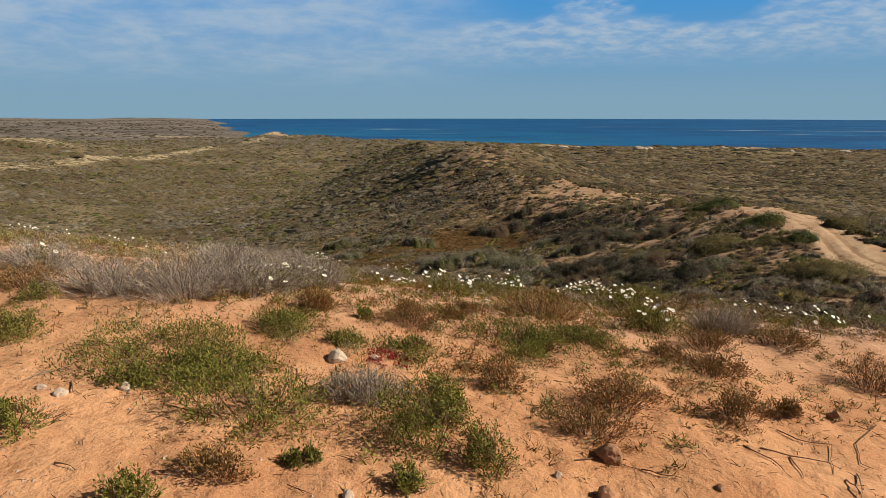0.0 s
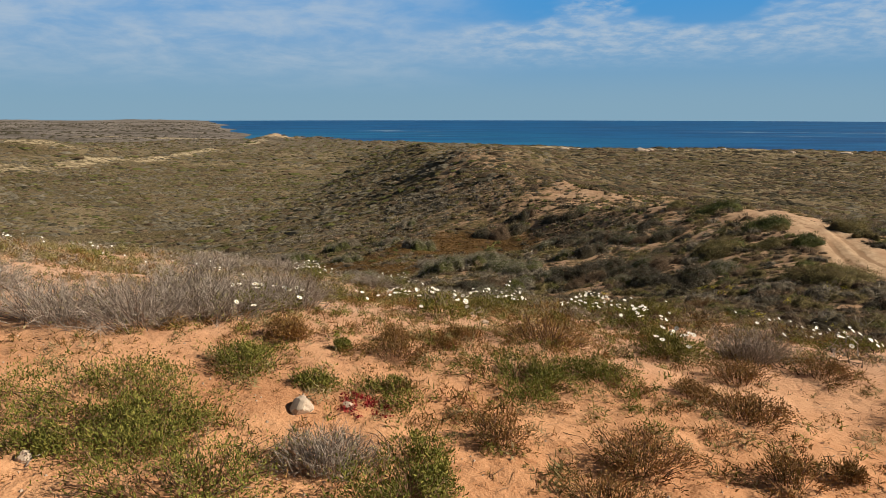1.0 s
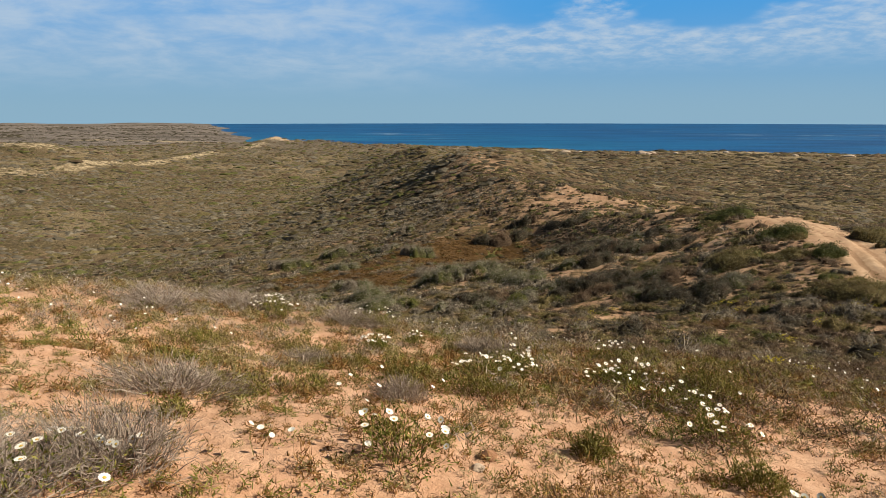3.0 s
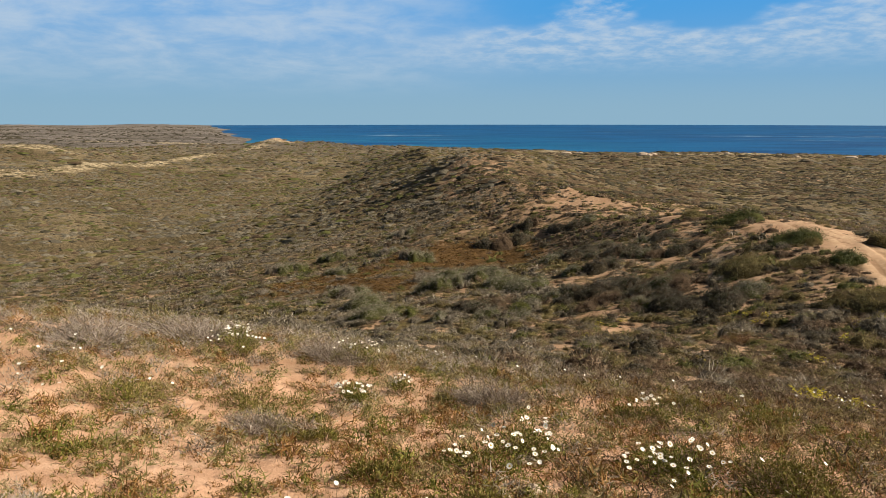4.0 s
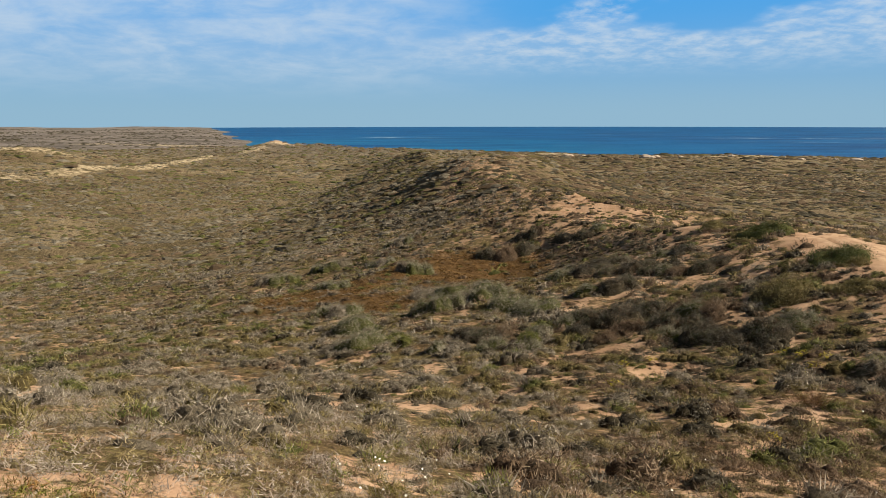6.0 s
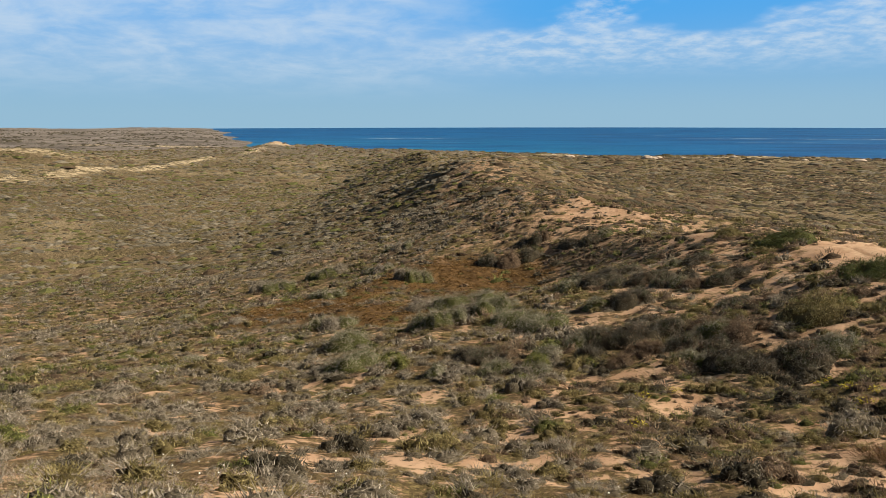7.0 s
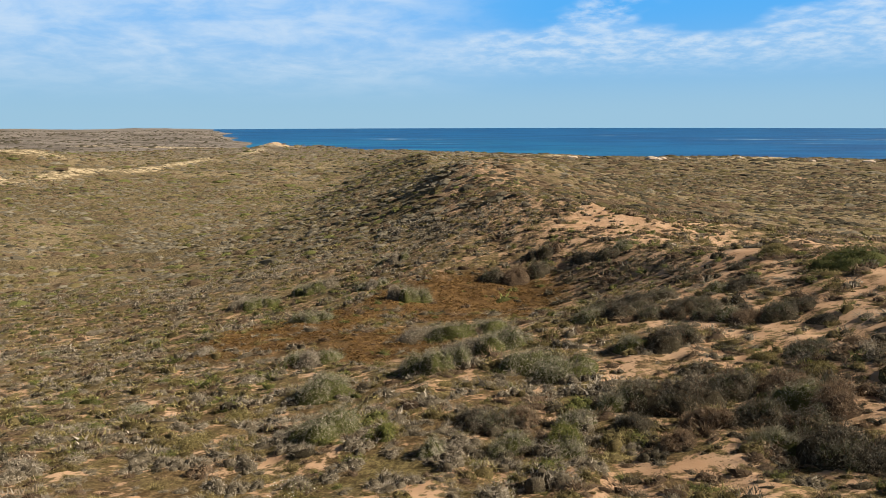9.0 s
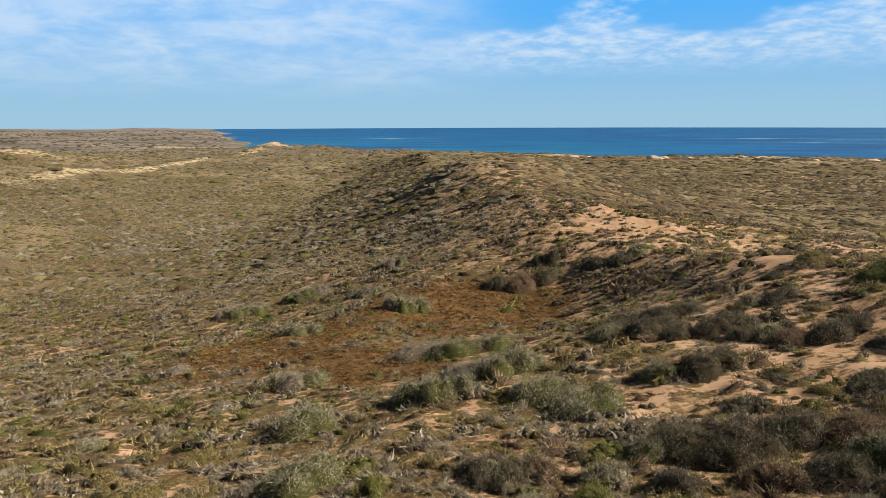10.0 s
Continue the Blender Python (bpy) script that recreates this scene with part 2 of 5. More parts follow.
    # the vehicle track: pale churned sand, darker in its two ruts
    for (ax, ay), (bx, by) in zip(TRACK, TRACK[1:]):
        k = math.hypot(bx - ax, by - ay)
        ux, uy = (bx - ax) / k, (by - ay) / k
        dx, dy = n.math("SUBTRACT", x, ax), n.math("SUBTRACT", y, ay)
        along = n.math("ADD", n.math("MULTIPLY", dx, ux), n.math("MULTIPLY", dy, uy))
        across = n.math("SUBTRACT", n.math("MULTIPLY", dx, uy), n.math("MULTIPLY", dy, ux))
        across = n.math("ABSOLUTE", n.math("ADD", across, n.math("MULTIPLY", n.math("SUBTRACT", n.noise(0.8, 3), 0.5), 0.5)))
        inside = n.math("MULTIPLY", n.ramp(along, -0.5, 0.0), n.ramp(along, k + 0.5, k))
        c = n.mix(n.math("MULTIPLY", inside, n.ramp(across, 2.2, 1.5)), c, n.mix(n.ramp(n.noise(1.5, 5, 0.7), 0.4, 0.65), (0.46, 0.31, 0.19), (0.58, 0.41, 0.27)))
        rut = n.ramp(n.math("ABSOLUTE", n.math("SUBTRACT", across, 0.75)), 0.34, 0.16)
        c = n.mix(n.math("MULTIPLY", n.math("MULTIPLY", inside, rut), 0.8), c, (0.26, 0.155, 0.088))
    for cx, cy, rx, ry in FLECKED:
        streak = n.ramp(n.noise(0.14 if cy > 300 else 0.55, 5, 0.7, (1, 1.6, 1)), *((0.45, 0.55) if cy < 300 else (0.46, 0.55)))
        c = n.mix(n.math('MULTIPLY', spot(cx, cy, rx, ry, 0.8), streak), c, pale if cy < 300 else (0.55, 0.44, 0.28))
    for cx, cy, rx, ry, soft in RUSTY:
        c = n.mix(spot(cx, cy, rx, ry, soft), c, n.mix(n.ramp(n.noise(1.2, 5, 0.7), 0.4, 0.65), (0.080, 0.045, 0.018), (0.170, 0.100, 0.040)))
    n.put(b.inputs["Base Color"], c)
    b.inputs["Roughness"].default_value = 0.95
    b.inputs["Specular IOR Level"].default_value = 0.1
    fine = n.bump(n.noise(45.0, 4, 0.7), 0.35, 0.02)
    grit = n.bump(n.noise(9.0, 5, 0.65), 0.6, 0.07, fine)
    far = n.bump(n.math("MULTIPLY", n.noise(1.1, 5, 0.7), away), 0.9, 1.6, grit)
    n.put(b.inputs["Normal"], far)
    return m


# open sand and rust-coloured low growth on the plan: x, y, half-widths, softness of the edge
SANDY = (
    (37.5, 70.0, 5.0, 8.0, 0.6),
    (34.5, 57.0, 2.6, 12.0, 0.6),
    (62.0, 95.0, 14.0, 4.0, 0.5),
    (29.5, 91.0, 3.0, 4.5, 0.5),
    (27.0, 128.0, 6.0, 9.0, 0.7),
    (214.0, 669.0, 12.0, 8.0, 0.4),
    (-236.0, 952.0, 30.0, 22.0, 0.9),
)
RUSTY = ((3.0, 105.0, 13.0, 11.0, 0.5), (-16.0, 94.0, 11.0, 9.0, 0.5), (-4.0, 84.0, 6.0, 7.0, 0.5))
TRACK = ((33.0, 27.0), (32.0, 38.0), (32.2, 48.0), (35.6, 59.0), (37.4, 67.0), (39.0, 75.0), (47.0, 82.0))
PATHS = ((181.0, 262.0, 207.0, 350.0), (207.0, 350.0, 230.0, 425.0), (230.0, 425.0, 240.0, 490.0))
# faces flecked with pale sand between the scrub
FLECKED = (
    (-315.0, 412.0, 60.0, 16.0),
    (-258.0, 470.0, 14.0, 40.0),
    (-250.0, 950.0, 36.0, 34.0),
    (-435.0, 660.0, 60.0, 18.0),
    (27.0, 130.0, 13.0, 24.0),
    (11.0, 178.0, 11.0, 44.0),
    (31.0, 76.0, 11.0, 24.0),
    (22.0, 88.0, 9.0, 12.0),
    (22.0, 65.0, 8.0, 12.0),
    (-260.0, 560.0, 11.0, 60.0),
    (-264.0, 690.0, 11.0, 70.0),
    (-249.0, 850.0, 13.0, 50.0),
    (-480.0, 1150.0, 160.0, 40.0),
    (120.0, 770.0, 60.0, 14.0),
    (420.0, 690.0, 200.0, 14.0),
)
GROUND = ground_material()


def sea_material():
    m, nt, b = material("sea")
    n = Nodes(nt)
    sep = nt.nodes.new("ShaderNodeSeparateXYZ")
    nt.links.new(n.co, sep.inputs[0])
    x, y = sep.outputs["X"], sep.outputs["Y"]
    deep = n.mix(n.ramp(n.noise(0.005, 5, 0.65, (0.6, 2.4, 1)), 0.38, 0.62), (0.007, 0.120, 0.310), (0.004, 0.066, 0.205))
    near = n.math("MULTIPLY", n.ramp(y, 2300.0, 1100.0), n.ramp(x, 520.0, 60.0))
    shoal = n.math("MULTIPLY", n.ramp(n.noise(0.0045, 4, 0.6, (0.7, 2.0, 1)), 0.36, 0.62), near)
    c = n.mix(shoal, deep, (0.012, 0.165, 0.33))
    chop = n.ramp(n.noise(0.028, 5, 0.7, (0.35, 2.6, 1)), 0.36, 0.66)
    c = n.mix(n.math("MULTIPLY", chop, 0.42), c, (0.004, 0.040, 0.125))
    # breakers: long broken lines off the shore, and flecks of foam
    wavy = n.math("MULTIPLY", n.math("SUBTRACT", n.noise(0.004, 3), 0.5), 260.0)
    foam = n.ramp(n.noise(0.020, 6, 0.7, (0.5, 3.2, 1)), 0.625, 0.75)
    for start, slope, width, left, stop in BREAKERS:
        line = n.math("ADD", n.math("SUBTRACT", n.math("SUBTRACT", y, start), n.math("MULTIPLY", x, slope)), wavy)
        line = n.math("DIVIDE", line, width)
        line = n.ramp(n.math("MULTIPLY", line, line), 1.0, 0.1)
        line = n.math("MULTIPLY", line, n.math("MULTIPLY", n.ramp(x, left, left + 120.0), n.ramp(x, stop, stop - 200.0)))
        line = n.math("MULTIPLY", line, n.ramp(n.noise(0.02, 5, 0.7, (0.4, 1, 1)), 0.46, 0.64))
        foam = n.math("MAXIMUM", foam, line)
    c = n.mix(n.math("MULTIPLY", foam, 0.5), c, (0.50, 0.64, 0.72))
    n.put(b.inputs["Base Color"], c)
    b.inputs["Roughness"].default_value = 0.6
    b.inputs["Specular IOR Level"].default_value = 0.2
    n.put(b.inputs["Normal"], n.bump(n.noise(0.09, 5, 0.6, (0.5, 2.0, 1)), 0.6, 2.5))
    return m


# breakers: start of the line at x = 0, slope, half-width, first and last x
BREAKERS = ((2050.0, -0.35, 70.0, 650.0, 1350.0), (1650.0, -0.25, 30.0, 620.0, 1500.0), (2350.0, -0.2, 40.0, 480.0, 900.0), (1500.0, 0.1, 26.0, -100.0, 160.0), (1900.0, 0.05, 30.0, -300.0, 120.0))
SEA = sea_material()

# ---------------------------------------------------------------- the lie of the land
SEA_LEVEL = -50.0
# broad swells and hollows: x, y, two half-widths, turn, rise
NEAR_FORMS = (
    (2.4, 34.7, 7.4, 25.1, -0.07, -2.52),
    (-3.7, 14.9, 5.7, 4.2, 0.14, -0.98),
    (7.8, -0.4, 4.0, 14.0, -0.54, -0.67),
    (-7.0, -0.5, 3.4, 9.0, -0.10, -0.35),
    (21.8, 23.0, 15.1, 52.9, 0.10, -4.47),
    (3.4, 10.4, 6.9, 2.0, -0.10, -0.14),
    (6.4, 6.7, 1.9, 4.5, 0.12, 0.40),
)
MIDDLE_FORMS = (
    (-17.7, 67.1, 31.7, 22.7, -0.36, -6.08),
    (10.6, 34.3, 8.7, 25.4, -0.01, -2.11),
    (17.7, 68.7, 19.4, 15.6, 0.16, -2.34),
    (-6.8, 43.0, 10.6, 19.2, -0.04, -3.64),
    (28.9, 46.5, 23.4, 7.3, 0.26, -0.82),
    (-16.7, 50.2, 33.6, 12.1, 0.01, -2.77),
    (5.7, 93.4, 15.1, 29.5, -0.59, -5.30),
    (-38.7, 82.1, 19.9, 60.8, -0.27, -2.51),
    (-33.7, 31.3, 42.8, 13.9, -0.02, -3.53),
    (50.5, 61.1, 37.2, 136.9, 0.08, -8.94),
    (35.7, 64.6, 11.5, 29.4, -0.33, 2.00),
)
FAR_FORMS = (
    (-47.9, 123.7, 30.5, 96.1, -0.24, -5.01),
    (50.6, 129.2, 31.6, 78.4, 0.12, 11.63),
    (-3.7, 105.1, 73.7, 23.0, -0.27, -2.71),
    (-110.6, 279.0, 80.1, 230.8, -0.17, -23.77),
    (5.9, 254.1, 44.0, 141.5, 0.12, -17.32),
    (-13.5, 129.4, 16.8, 59.2, -0.09, -3.86),
    (-111.9, 205.5, 61.8, 217.9, 0.11, 11.29),
    (-13.6, 379.2, 48.9, 310.5, 0.12, 22.03),
    (-89.1, 157.8, 56.3, 158.2, 0.04, -5.96),
    (21.2, 228.5, 32.7, 66.3, -0.35, 15.03),
    (-46.1, 370.6, 293.5, 139.4, -0.32, 9.33),
    (26.0, 113.0, 10.2, 36.7, 0.37, 5.39),
    (-435.0, 668.0, 80.0, 60.0, 0.00, 12.00),
    (-580.0, 985.0, 120.0, 95.0, 0.00, -11.00),
    (-418.0, 1127.0, 80.0, 110.0, 0.00, -7.00),
)
# the hollow behind the west ridge, the saddle of the main ridge and the plain to its right
SADDLES = (
    (-248.0, 610.2, 176.0, 290.0, 0.65, -9.00),
    (-155.7, 528.3, 152.5, 228.4, 0.60, -9.00),
    (26.3, 128.4, 15.3, 30.3, 0.67, -2.75),
    (20.4, 72.3, 14.9, 29.4, 0.69, 1.58),
    (-122.9, 246.7, 56.3, 92.8, -0.77, 5.40),
    (34.6, 98.6, 15.6, 10.0, -0.65, -1.10),
    (36.0, 124.6, 10.8, 10.7, 0.07, 1.70),
    (60.1, 138.1, 14.9, 21.4, -0.25, -1.58),
    (1.1, 41.2, 11.9, 13.8, 0.10, 0.87),
    (-25.5, 121.7, 26.7, 43.3, 0.52, 1.31),
    (72.5, 221.2, 34.9, 35.7, 0.44, 2.44),
    (27.9, 115.4, 8.8, 19.6, 0.46, -1.25),
    (-133.7, 424.2, 56.9, 70.9, 0.43, -2.70),
    (-394.1, 633.6, 203.4, 331.8, -0.29, 5.40),
)
TREND = (-39.70, -21.12, 55.03, 2.30)


def grid_noise(x, y, cell, seed):
    """Smooth noise from -1 to 1 on a lattice of that cell."""
    u, v = np.asarray(x, float) / cell, np.asarray(y, float) / cell
    i, j = np.floor(u).astype(np.int64), np.floor(v).astype(np.int64)
    a, b = u - i, v - j
    a, b = a * a * (3 - 2 * a), b * b * (3 - 2 * b)

    def lattice(p, q):
        k = (p * 374761393 + q * 668265263 + seed * 1442695041) & 0xFFFFFFFF
        k = ((k ^ (k >> 13)) * 1274126177) & 0xFFFFFFFF
        return ((k ^ (k >> 16)) & 0xFFFF) / 32767.5 - 1

    return (lattice(i, j) * (1 - a) + lattice(i + 1, j) * a) * (1 - b) + (lattice(i, j + 1) * (1 - a) + lattice(i + 1, j + 1) * a) * b


def step01(v, lo, hi):
    t = np.clip((np.asarray(v, float) - lo) / (hi - lo), 0, 1)
    return t * t * (3 - 2 * t)


def track_line(y):
    """The sandy vehicle track over the dune, x by y."""
    return np.interp(y, [27, 38, 48, 59, 67, 75, 82], [33.0, 32.0, 32.2, 35.6, 37.4, 39.0, 47.0])


def broad_height(x, y):
    x, y = np.asarray(x, float), np.asarray(y, float)
    r = np.sqrt(x * x + y * y + 9)
    z = TREND[0] + TREND[1] * np.exp(-r / 34) + TREND[2] * np.exp(-r / 108) + TREND[3] * np.exp(-r / 340)
    for cx, cy, sx, sy, turn, rise in (*NEAR_FORMS, *MIDDLE_FORMS, *FAR_FORMS, *SADDLES):
        c, s = math.cos(turn), math.sin(turn)
        dx, dy = x - cx, y - cy
        z = z + rise * np.exp(-(((dx * c + dy * s) / sx) ** 2) - ((dy * c - dx * s) / sy) ** 2)
    return z


# dune crests: x, y, rise and half-width along the line
RIDGE = ((31.0, 92.0, 0.5, 8.0), (38.0, 112.0, 0.1, 9.0), (33.0, 125.0, 1.6, 9.0), (26.5, 138.0, 5.4, 11.0), (18.0, 150.0, 5.2, 14.0), (10.0, 193.0, 4.4, 24.0), (1.5, 250.0, 9.0, 44.0), (-9.0, 340.0, 12.5, 64.0), (-40.0, 470.0, 2.0, 70.0))
WEST_RIDGE = ((-133.0, 930.0, 4, 30.0), (-200.0, 962.0, 8.9, 30.0), (-246.0, 963.0, 13.9, 34.0), (-250.0, 890.0, 4.7, 34.0), (-247.0, 833.0, 3.2, 34.0), (-262.0, 740.0, 7.2, 34.0), (-265.0, 683.0, 8.1, 34.0), (-262.0, 570.0, 11.2, 34.0), (-257.0, 470.0, 12.1, 34.0), (-285.0, 430.0, 7.5, 34.0), (-345.0, 400.0, 5.4, 36.0))


def crest(x, y, line):
    """A dune crest: a sharp back along the line, with a hollow in its lee."""
    best = np.full(np.shape(x), 1e9)
    rise = np.zeros(np.shape(x))
    for (ax, ay, ar, aw), (bx, by, br, bw) in zip(line, line[1:]):
        dx, dy = bx - ax, by - ay
        t = np.clip(((x - ax) * dx + (y - ay) * dy) / (dx * dx + dy * dy), 0, 1)
        ox, oy = x - ax - t * dx, y - ay - t * dy
        d = np.hypot(ox, oy)
        lee = (ox * dy - oy * dx) > 0
        w = aw + (bw - aw) * t
        k = (ar + (br - ar) * t) * (np.exp(-d / w * np.where(lee, 1.05, 1.0)) - np.where(lee, 0.12 * np.exp(-(((d / w) - 2.2) ** 2)), 0))
        rise = np.where(d < best, k, rise)
        best = np.minimum(best, d)
    return rise


def height(x, y):
    """The ground's height at x, y (arrays or numbers)."""
    x, y = np.asarray(x, float), np.asarray(y, float)
    z = broad_height(x, y) + crest(x, y, RIDGE) + crest(x, y, WEST_RIDGE)
    far = np.hypot(x, y)
    # hummocks that grow with the scale of the dunes
    z = z + 0.05 * grid_noise(x, y, 0.9, 1) * step01(far, 0, 6) + 0.022 * grid_noise(x, y, 0.28, 2) + 0.012 * grid_noise(x, y, 0.11, 8)
    z = z + 0.16 * grid_noise(x, y, 3.2, 3) * step01(far, 14, 35) + 0.30 * grid_noise(x, y, 8.0, 4) * step01(far, 40, 90)
    z = z + 1.0 * grid_noise(x, y, 28.0, 5) * step01(far, 130, 260) + 2.2 * grid_noise(x, y, 90.0, 6) * step01(far, 300, 600)
    z = z + 0.16 * grid_noise(x, y, 1.7, 9) * step01(far, 20, 40) * (1 - step01(far, 200, 300)) + 11.0 * grid_noise(x, y, 260.0, 10) * step01(far, 950, 1500) - 6.0 * step01(far, 1600, 3200)
    # hollows silt up above the level of the sea
    z = np.where(far > 250, -44.5 + 2.5 * np.logaddexp(0, (z + 44.5) / 2.5), z)
    # two ruts in the sandy track
    off = x - track_line(y)
    lane = step01(y, 29, 35) * (1 - step01(y, 76, 82))
    z = z - lane * 0.2 * (np.exp(-(((off - 0.75) / 0.33) ** 2)) + np.exp(-(((off + 0.75) / 0.33) ** 2))) + lane * 0.05 * np.exp(-((off / 0.3) ** 2))
    # the shore
    coast = y - 900 + 0.40 * np.clip(x, -300, 700) + 14 * grid_noise(x, y, 60, 7)
    point = (x + 0.37 * y - 95) / np.maximum(0.03 * y, 11)
    inland = np.maximum(1 / (1 + np.exp(np.clip(coast / 9, -50, 50))), 1 / (1 + np.exp(np.clip(point, -50, 50))))
    inland = np.maximum(inland, 1 - step01(y, 400, 540))
    return np.where(inland < 0.999, (SEA_LEVEL - 8) + (z - SEA_LEVEL + 8) * inland, z)


def mesh_of(name, verts, faces, mat, smooth=False):
    """A mesh from arrays; faces is an (n, 3) or (n, 4) array."""
    me = bpy.data.meshes.new(name)
    n, k = faces.shape
    me.vertices.add(len(verts))
    me.vertices.foreach_set("co", np.ascontiguousarray(verts, np.float32).ravel())
    me.loops.add(n * k)
    me.loops.foreach_set("vertex_index", np.ascontiguousarray(faces, np.int32).ravel())
    me.polygons.add(n)
    me.polygons.foreach_set("loop_start", np.arange(0, n * k, k, dtype=np.int32))
    me.polygons.foreach_set("use_smooth", np.full(n, smooth))
    me.update(calc_edges=True)
    me.materials.append(mat)
    return me


def build_ground():
    """One sheet, finest where the flight begins, that runs on to the horizon."""
    rings = np.concatenate([np.geomspace(0.8, 16, 165, endpoint=False), np.geomspace(16, 1250, 190, endpoint=False), np.geomspace(1250, 4800, 40)])
    front = np.radians(np.linspace(-50, 50, 310))
    back = np.radians(np.linspace(50, 310, 60)[1:-1])
    turn = np.concatenate([front, back])
    a, r = np.meshgrid(turn, rings)
    x, y = r * np.sin(a), -1.0 + r * np.cos(a)
    z = height(x, y)
    verts = np.stack([x.ravel(), y.ravel(), z.ravel()], 1)
    m = len(turn)
    i, j = np.meshgrid(np.arange(len(rings) - 1), np.arange(m), indexing="ij")
    k = (j + 1) % m
    faces = np.stack([i * m + j, i * m + k, (i + 1) * m + k, (i + 1) * m + j], -1).reshape(-1, 4)[:, ::-1]
    # close the middle
    verts = np.concatenate([verts, [[0, -1.0, float(height(0, -1.0))]]])
    c = len(verts) - 1
    cap = np.stack([np.arange(m), (np.arange(m) + 1) % m, np.full(m, c), np.full(m, c)], 1)
    ob = new("ground", mesh_of("ground", verts, faces, GROUND, True))
    bm = bmesh.new()
    bm.from_mesh(ob.data)
    bm.verts.ensure_lookup_table()
    for p, q, o, _ in cap.tolist():
        bm.faces.new((bm.verts[p], bm.verts[q], bm.verts[o])).smooth = True
    bm.to_mesh(ob.data)
    bm.free()
    return tagged(ob, "orange dune sand running into scrub-covered coastal dunes", "ground", kind="structure")


build_ground()


def build_sea():
    rings = np.geomspace(480, 4900, 60)
    turn = np.radians(np.linspace(-80, 80, 120))
    a, r = np.meshgrid(turn, rings)
    verts = np.stack([(r * np.sin(a)).ravel(), (r * np.cos(a)).ravel(), np.full(a.size, SEA_LEVEL)], 1)
    m = len(turn)
    i, j = np.meshgrid(np.arange(len(rings) - 1), np.arange(m - 1), indexing="ij")
    faces = np.stack([i * m + j, (i + 1) * m + j, (i + 1) * m + j + 1, i * m + j + 1], -1).reshape(-1, 4)[:, ::-1]
    ob = new("water", mesh_of("water", verts, faces, SEA, True))
    return tagged(ob, "deep blue sea with turquoise shallows and thin white breakers", "sea", kind="structure")


build_sea()

# ---------------------------------------------------------------- scrub that nobody could count
rng = np.random.default_rng(11)


def unit(v):
    return v / (np.linalg.norm(v, axis=-1, keepdims=True) + 1e-9)


def body(cx, cy, r, h, g, sides=6):
    """A rough little dome: vertices and triangles."""
    a = np.arange(sides) * 2 * np.pi / sides + g.uniform(0, 1)
    low = np.stack([cx + np.cos(a) * r * g.uniform(0.8, 1.15, sides), cy + np.sin(a) * r * g.uniform(0.8, 1.15, sides), np.full(sides, -0.02)], 1)
    k = 0.70 * g.uniform(0.75, 1.2, sides)
    mid = np.stack([cx + np.cos(a + 0.5) * r * k, cy + np.sin(a + 0.5) * r * k, h * 0.72 * g.uniform(0.8, 1.15, sides)], 1)
    top = [[cx + r * g.normal(0, 0.12), cy + r * g.normal(0, 0.12), h]]
    i = np.arange(sides)
    q = np.roll(i, -1)
    f = np.concatenate([np.stack([i, q, sides + i], 1), np.stack([q, sides + q, sides + i], 1), np.stack([sides + i, sides + q, 0 * i + 2 * sides], 1)])
    return np.concatenate([low, mid, top]), f


def bodies(shape, shrink, g, sides):
    """The domes of a cushion's lobes, joined."""
    vs, fs, n = [], [], 0
    for px, py, pr, ph in shape:
        v, f = body(px, py, pr * shrink, ph * shrink, g, sides)
        vs.append(v)
        fs.append(f + n)
        n += len(v)
    return np.concatenate(vs), np.concatenate(fs)


def tuft(n, blade, width, flat=0.75, fill=0.35, seed=0):
    """A dome of n small tapering blades, about 1 across and 'flat' high: vertices (n, 3, 3)."""
    g = np.random.default_rng(seed)
    a = g.uniform(0, 2 * np.pi, n)
    up = g.uniform(0.0, 1.0, n) ** 0.8
    rad = np.sqrt(1 - up * up)
    k = 0.5 * (fill + (1 - fill) * g.uniform(0, 1, n) ** 0.5) * (1 + 0.22 * np.sin(3 * a + seed) + 0.15 * np.sin(5 * a + 2 * seed))
    c = np.stack([np.cos(a) * rad * k, np.sin(a) * rad * k, up * k * 2 * flat * 0.8], 1)
    face = unit(np.stack([np.cos(a) * rad, np.sin(a) * rad, up * 0.9 + 0.2], 1) + g.normal(0, 0.35, (n, 3)))
    out = unit(np.cross(face, g.normal(0, 1, (n, 3))) + face * 0.55 + [0, 0, 0.3])
    side = unit(np.cross(face, out))
    L = blade * g.uniform(0.6, 1.3, (n, 1))
    w = width * g.uniform(0.6, 1.3, (n, 1))
    v = np.stack([c - out * L * 0.35 - side * w * 0.5, c - out * L * 0.35 + side * w * 0.5, c + out * L * 0.65], 1)
    v[:, :, 2] = np.maximum(v[:, :, 2], -0.03)
    return v


def mound(n, blade, width, lobes, seed, flat=0.30, solid=0):
    """A low cushion of several lobes, 1 across, whose blades lie along its skin: vertices (n, 3, 3), and with solid also its inside."""
    g = np.random.default_rng(seed)
    c, face, way, shape = cushion(n, lobes, flat, g)
    side = unit(np.cross(face, way))
    L = blade * g.uniform(0.6, 1.3, (n, 1))
    w = width * g.uniform(0.6, 1.3, (n, 1))
    v = np.stack([c - way * L * 0.4 - side * w * 0.5, c - way * L * 0.4 + side * w * 0.5, c + way * L * 0.6], 1)
    v[:, :, 2] = np.maximum(v[:, :, 2], -0.02)
    return (v, bodies(shape, 0.70, g, solid)) if solid else v


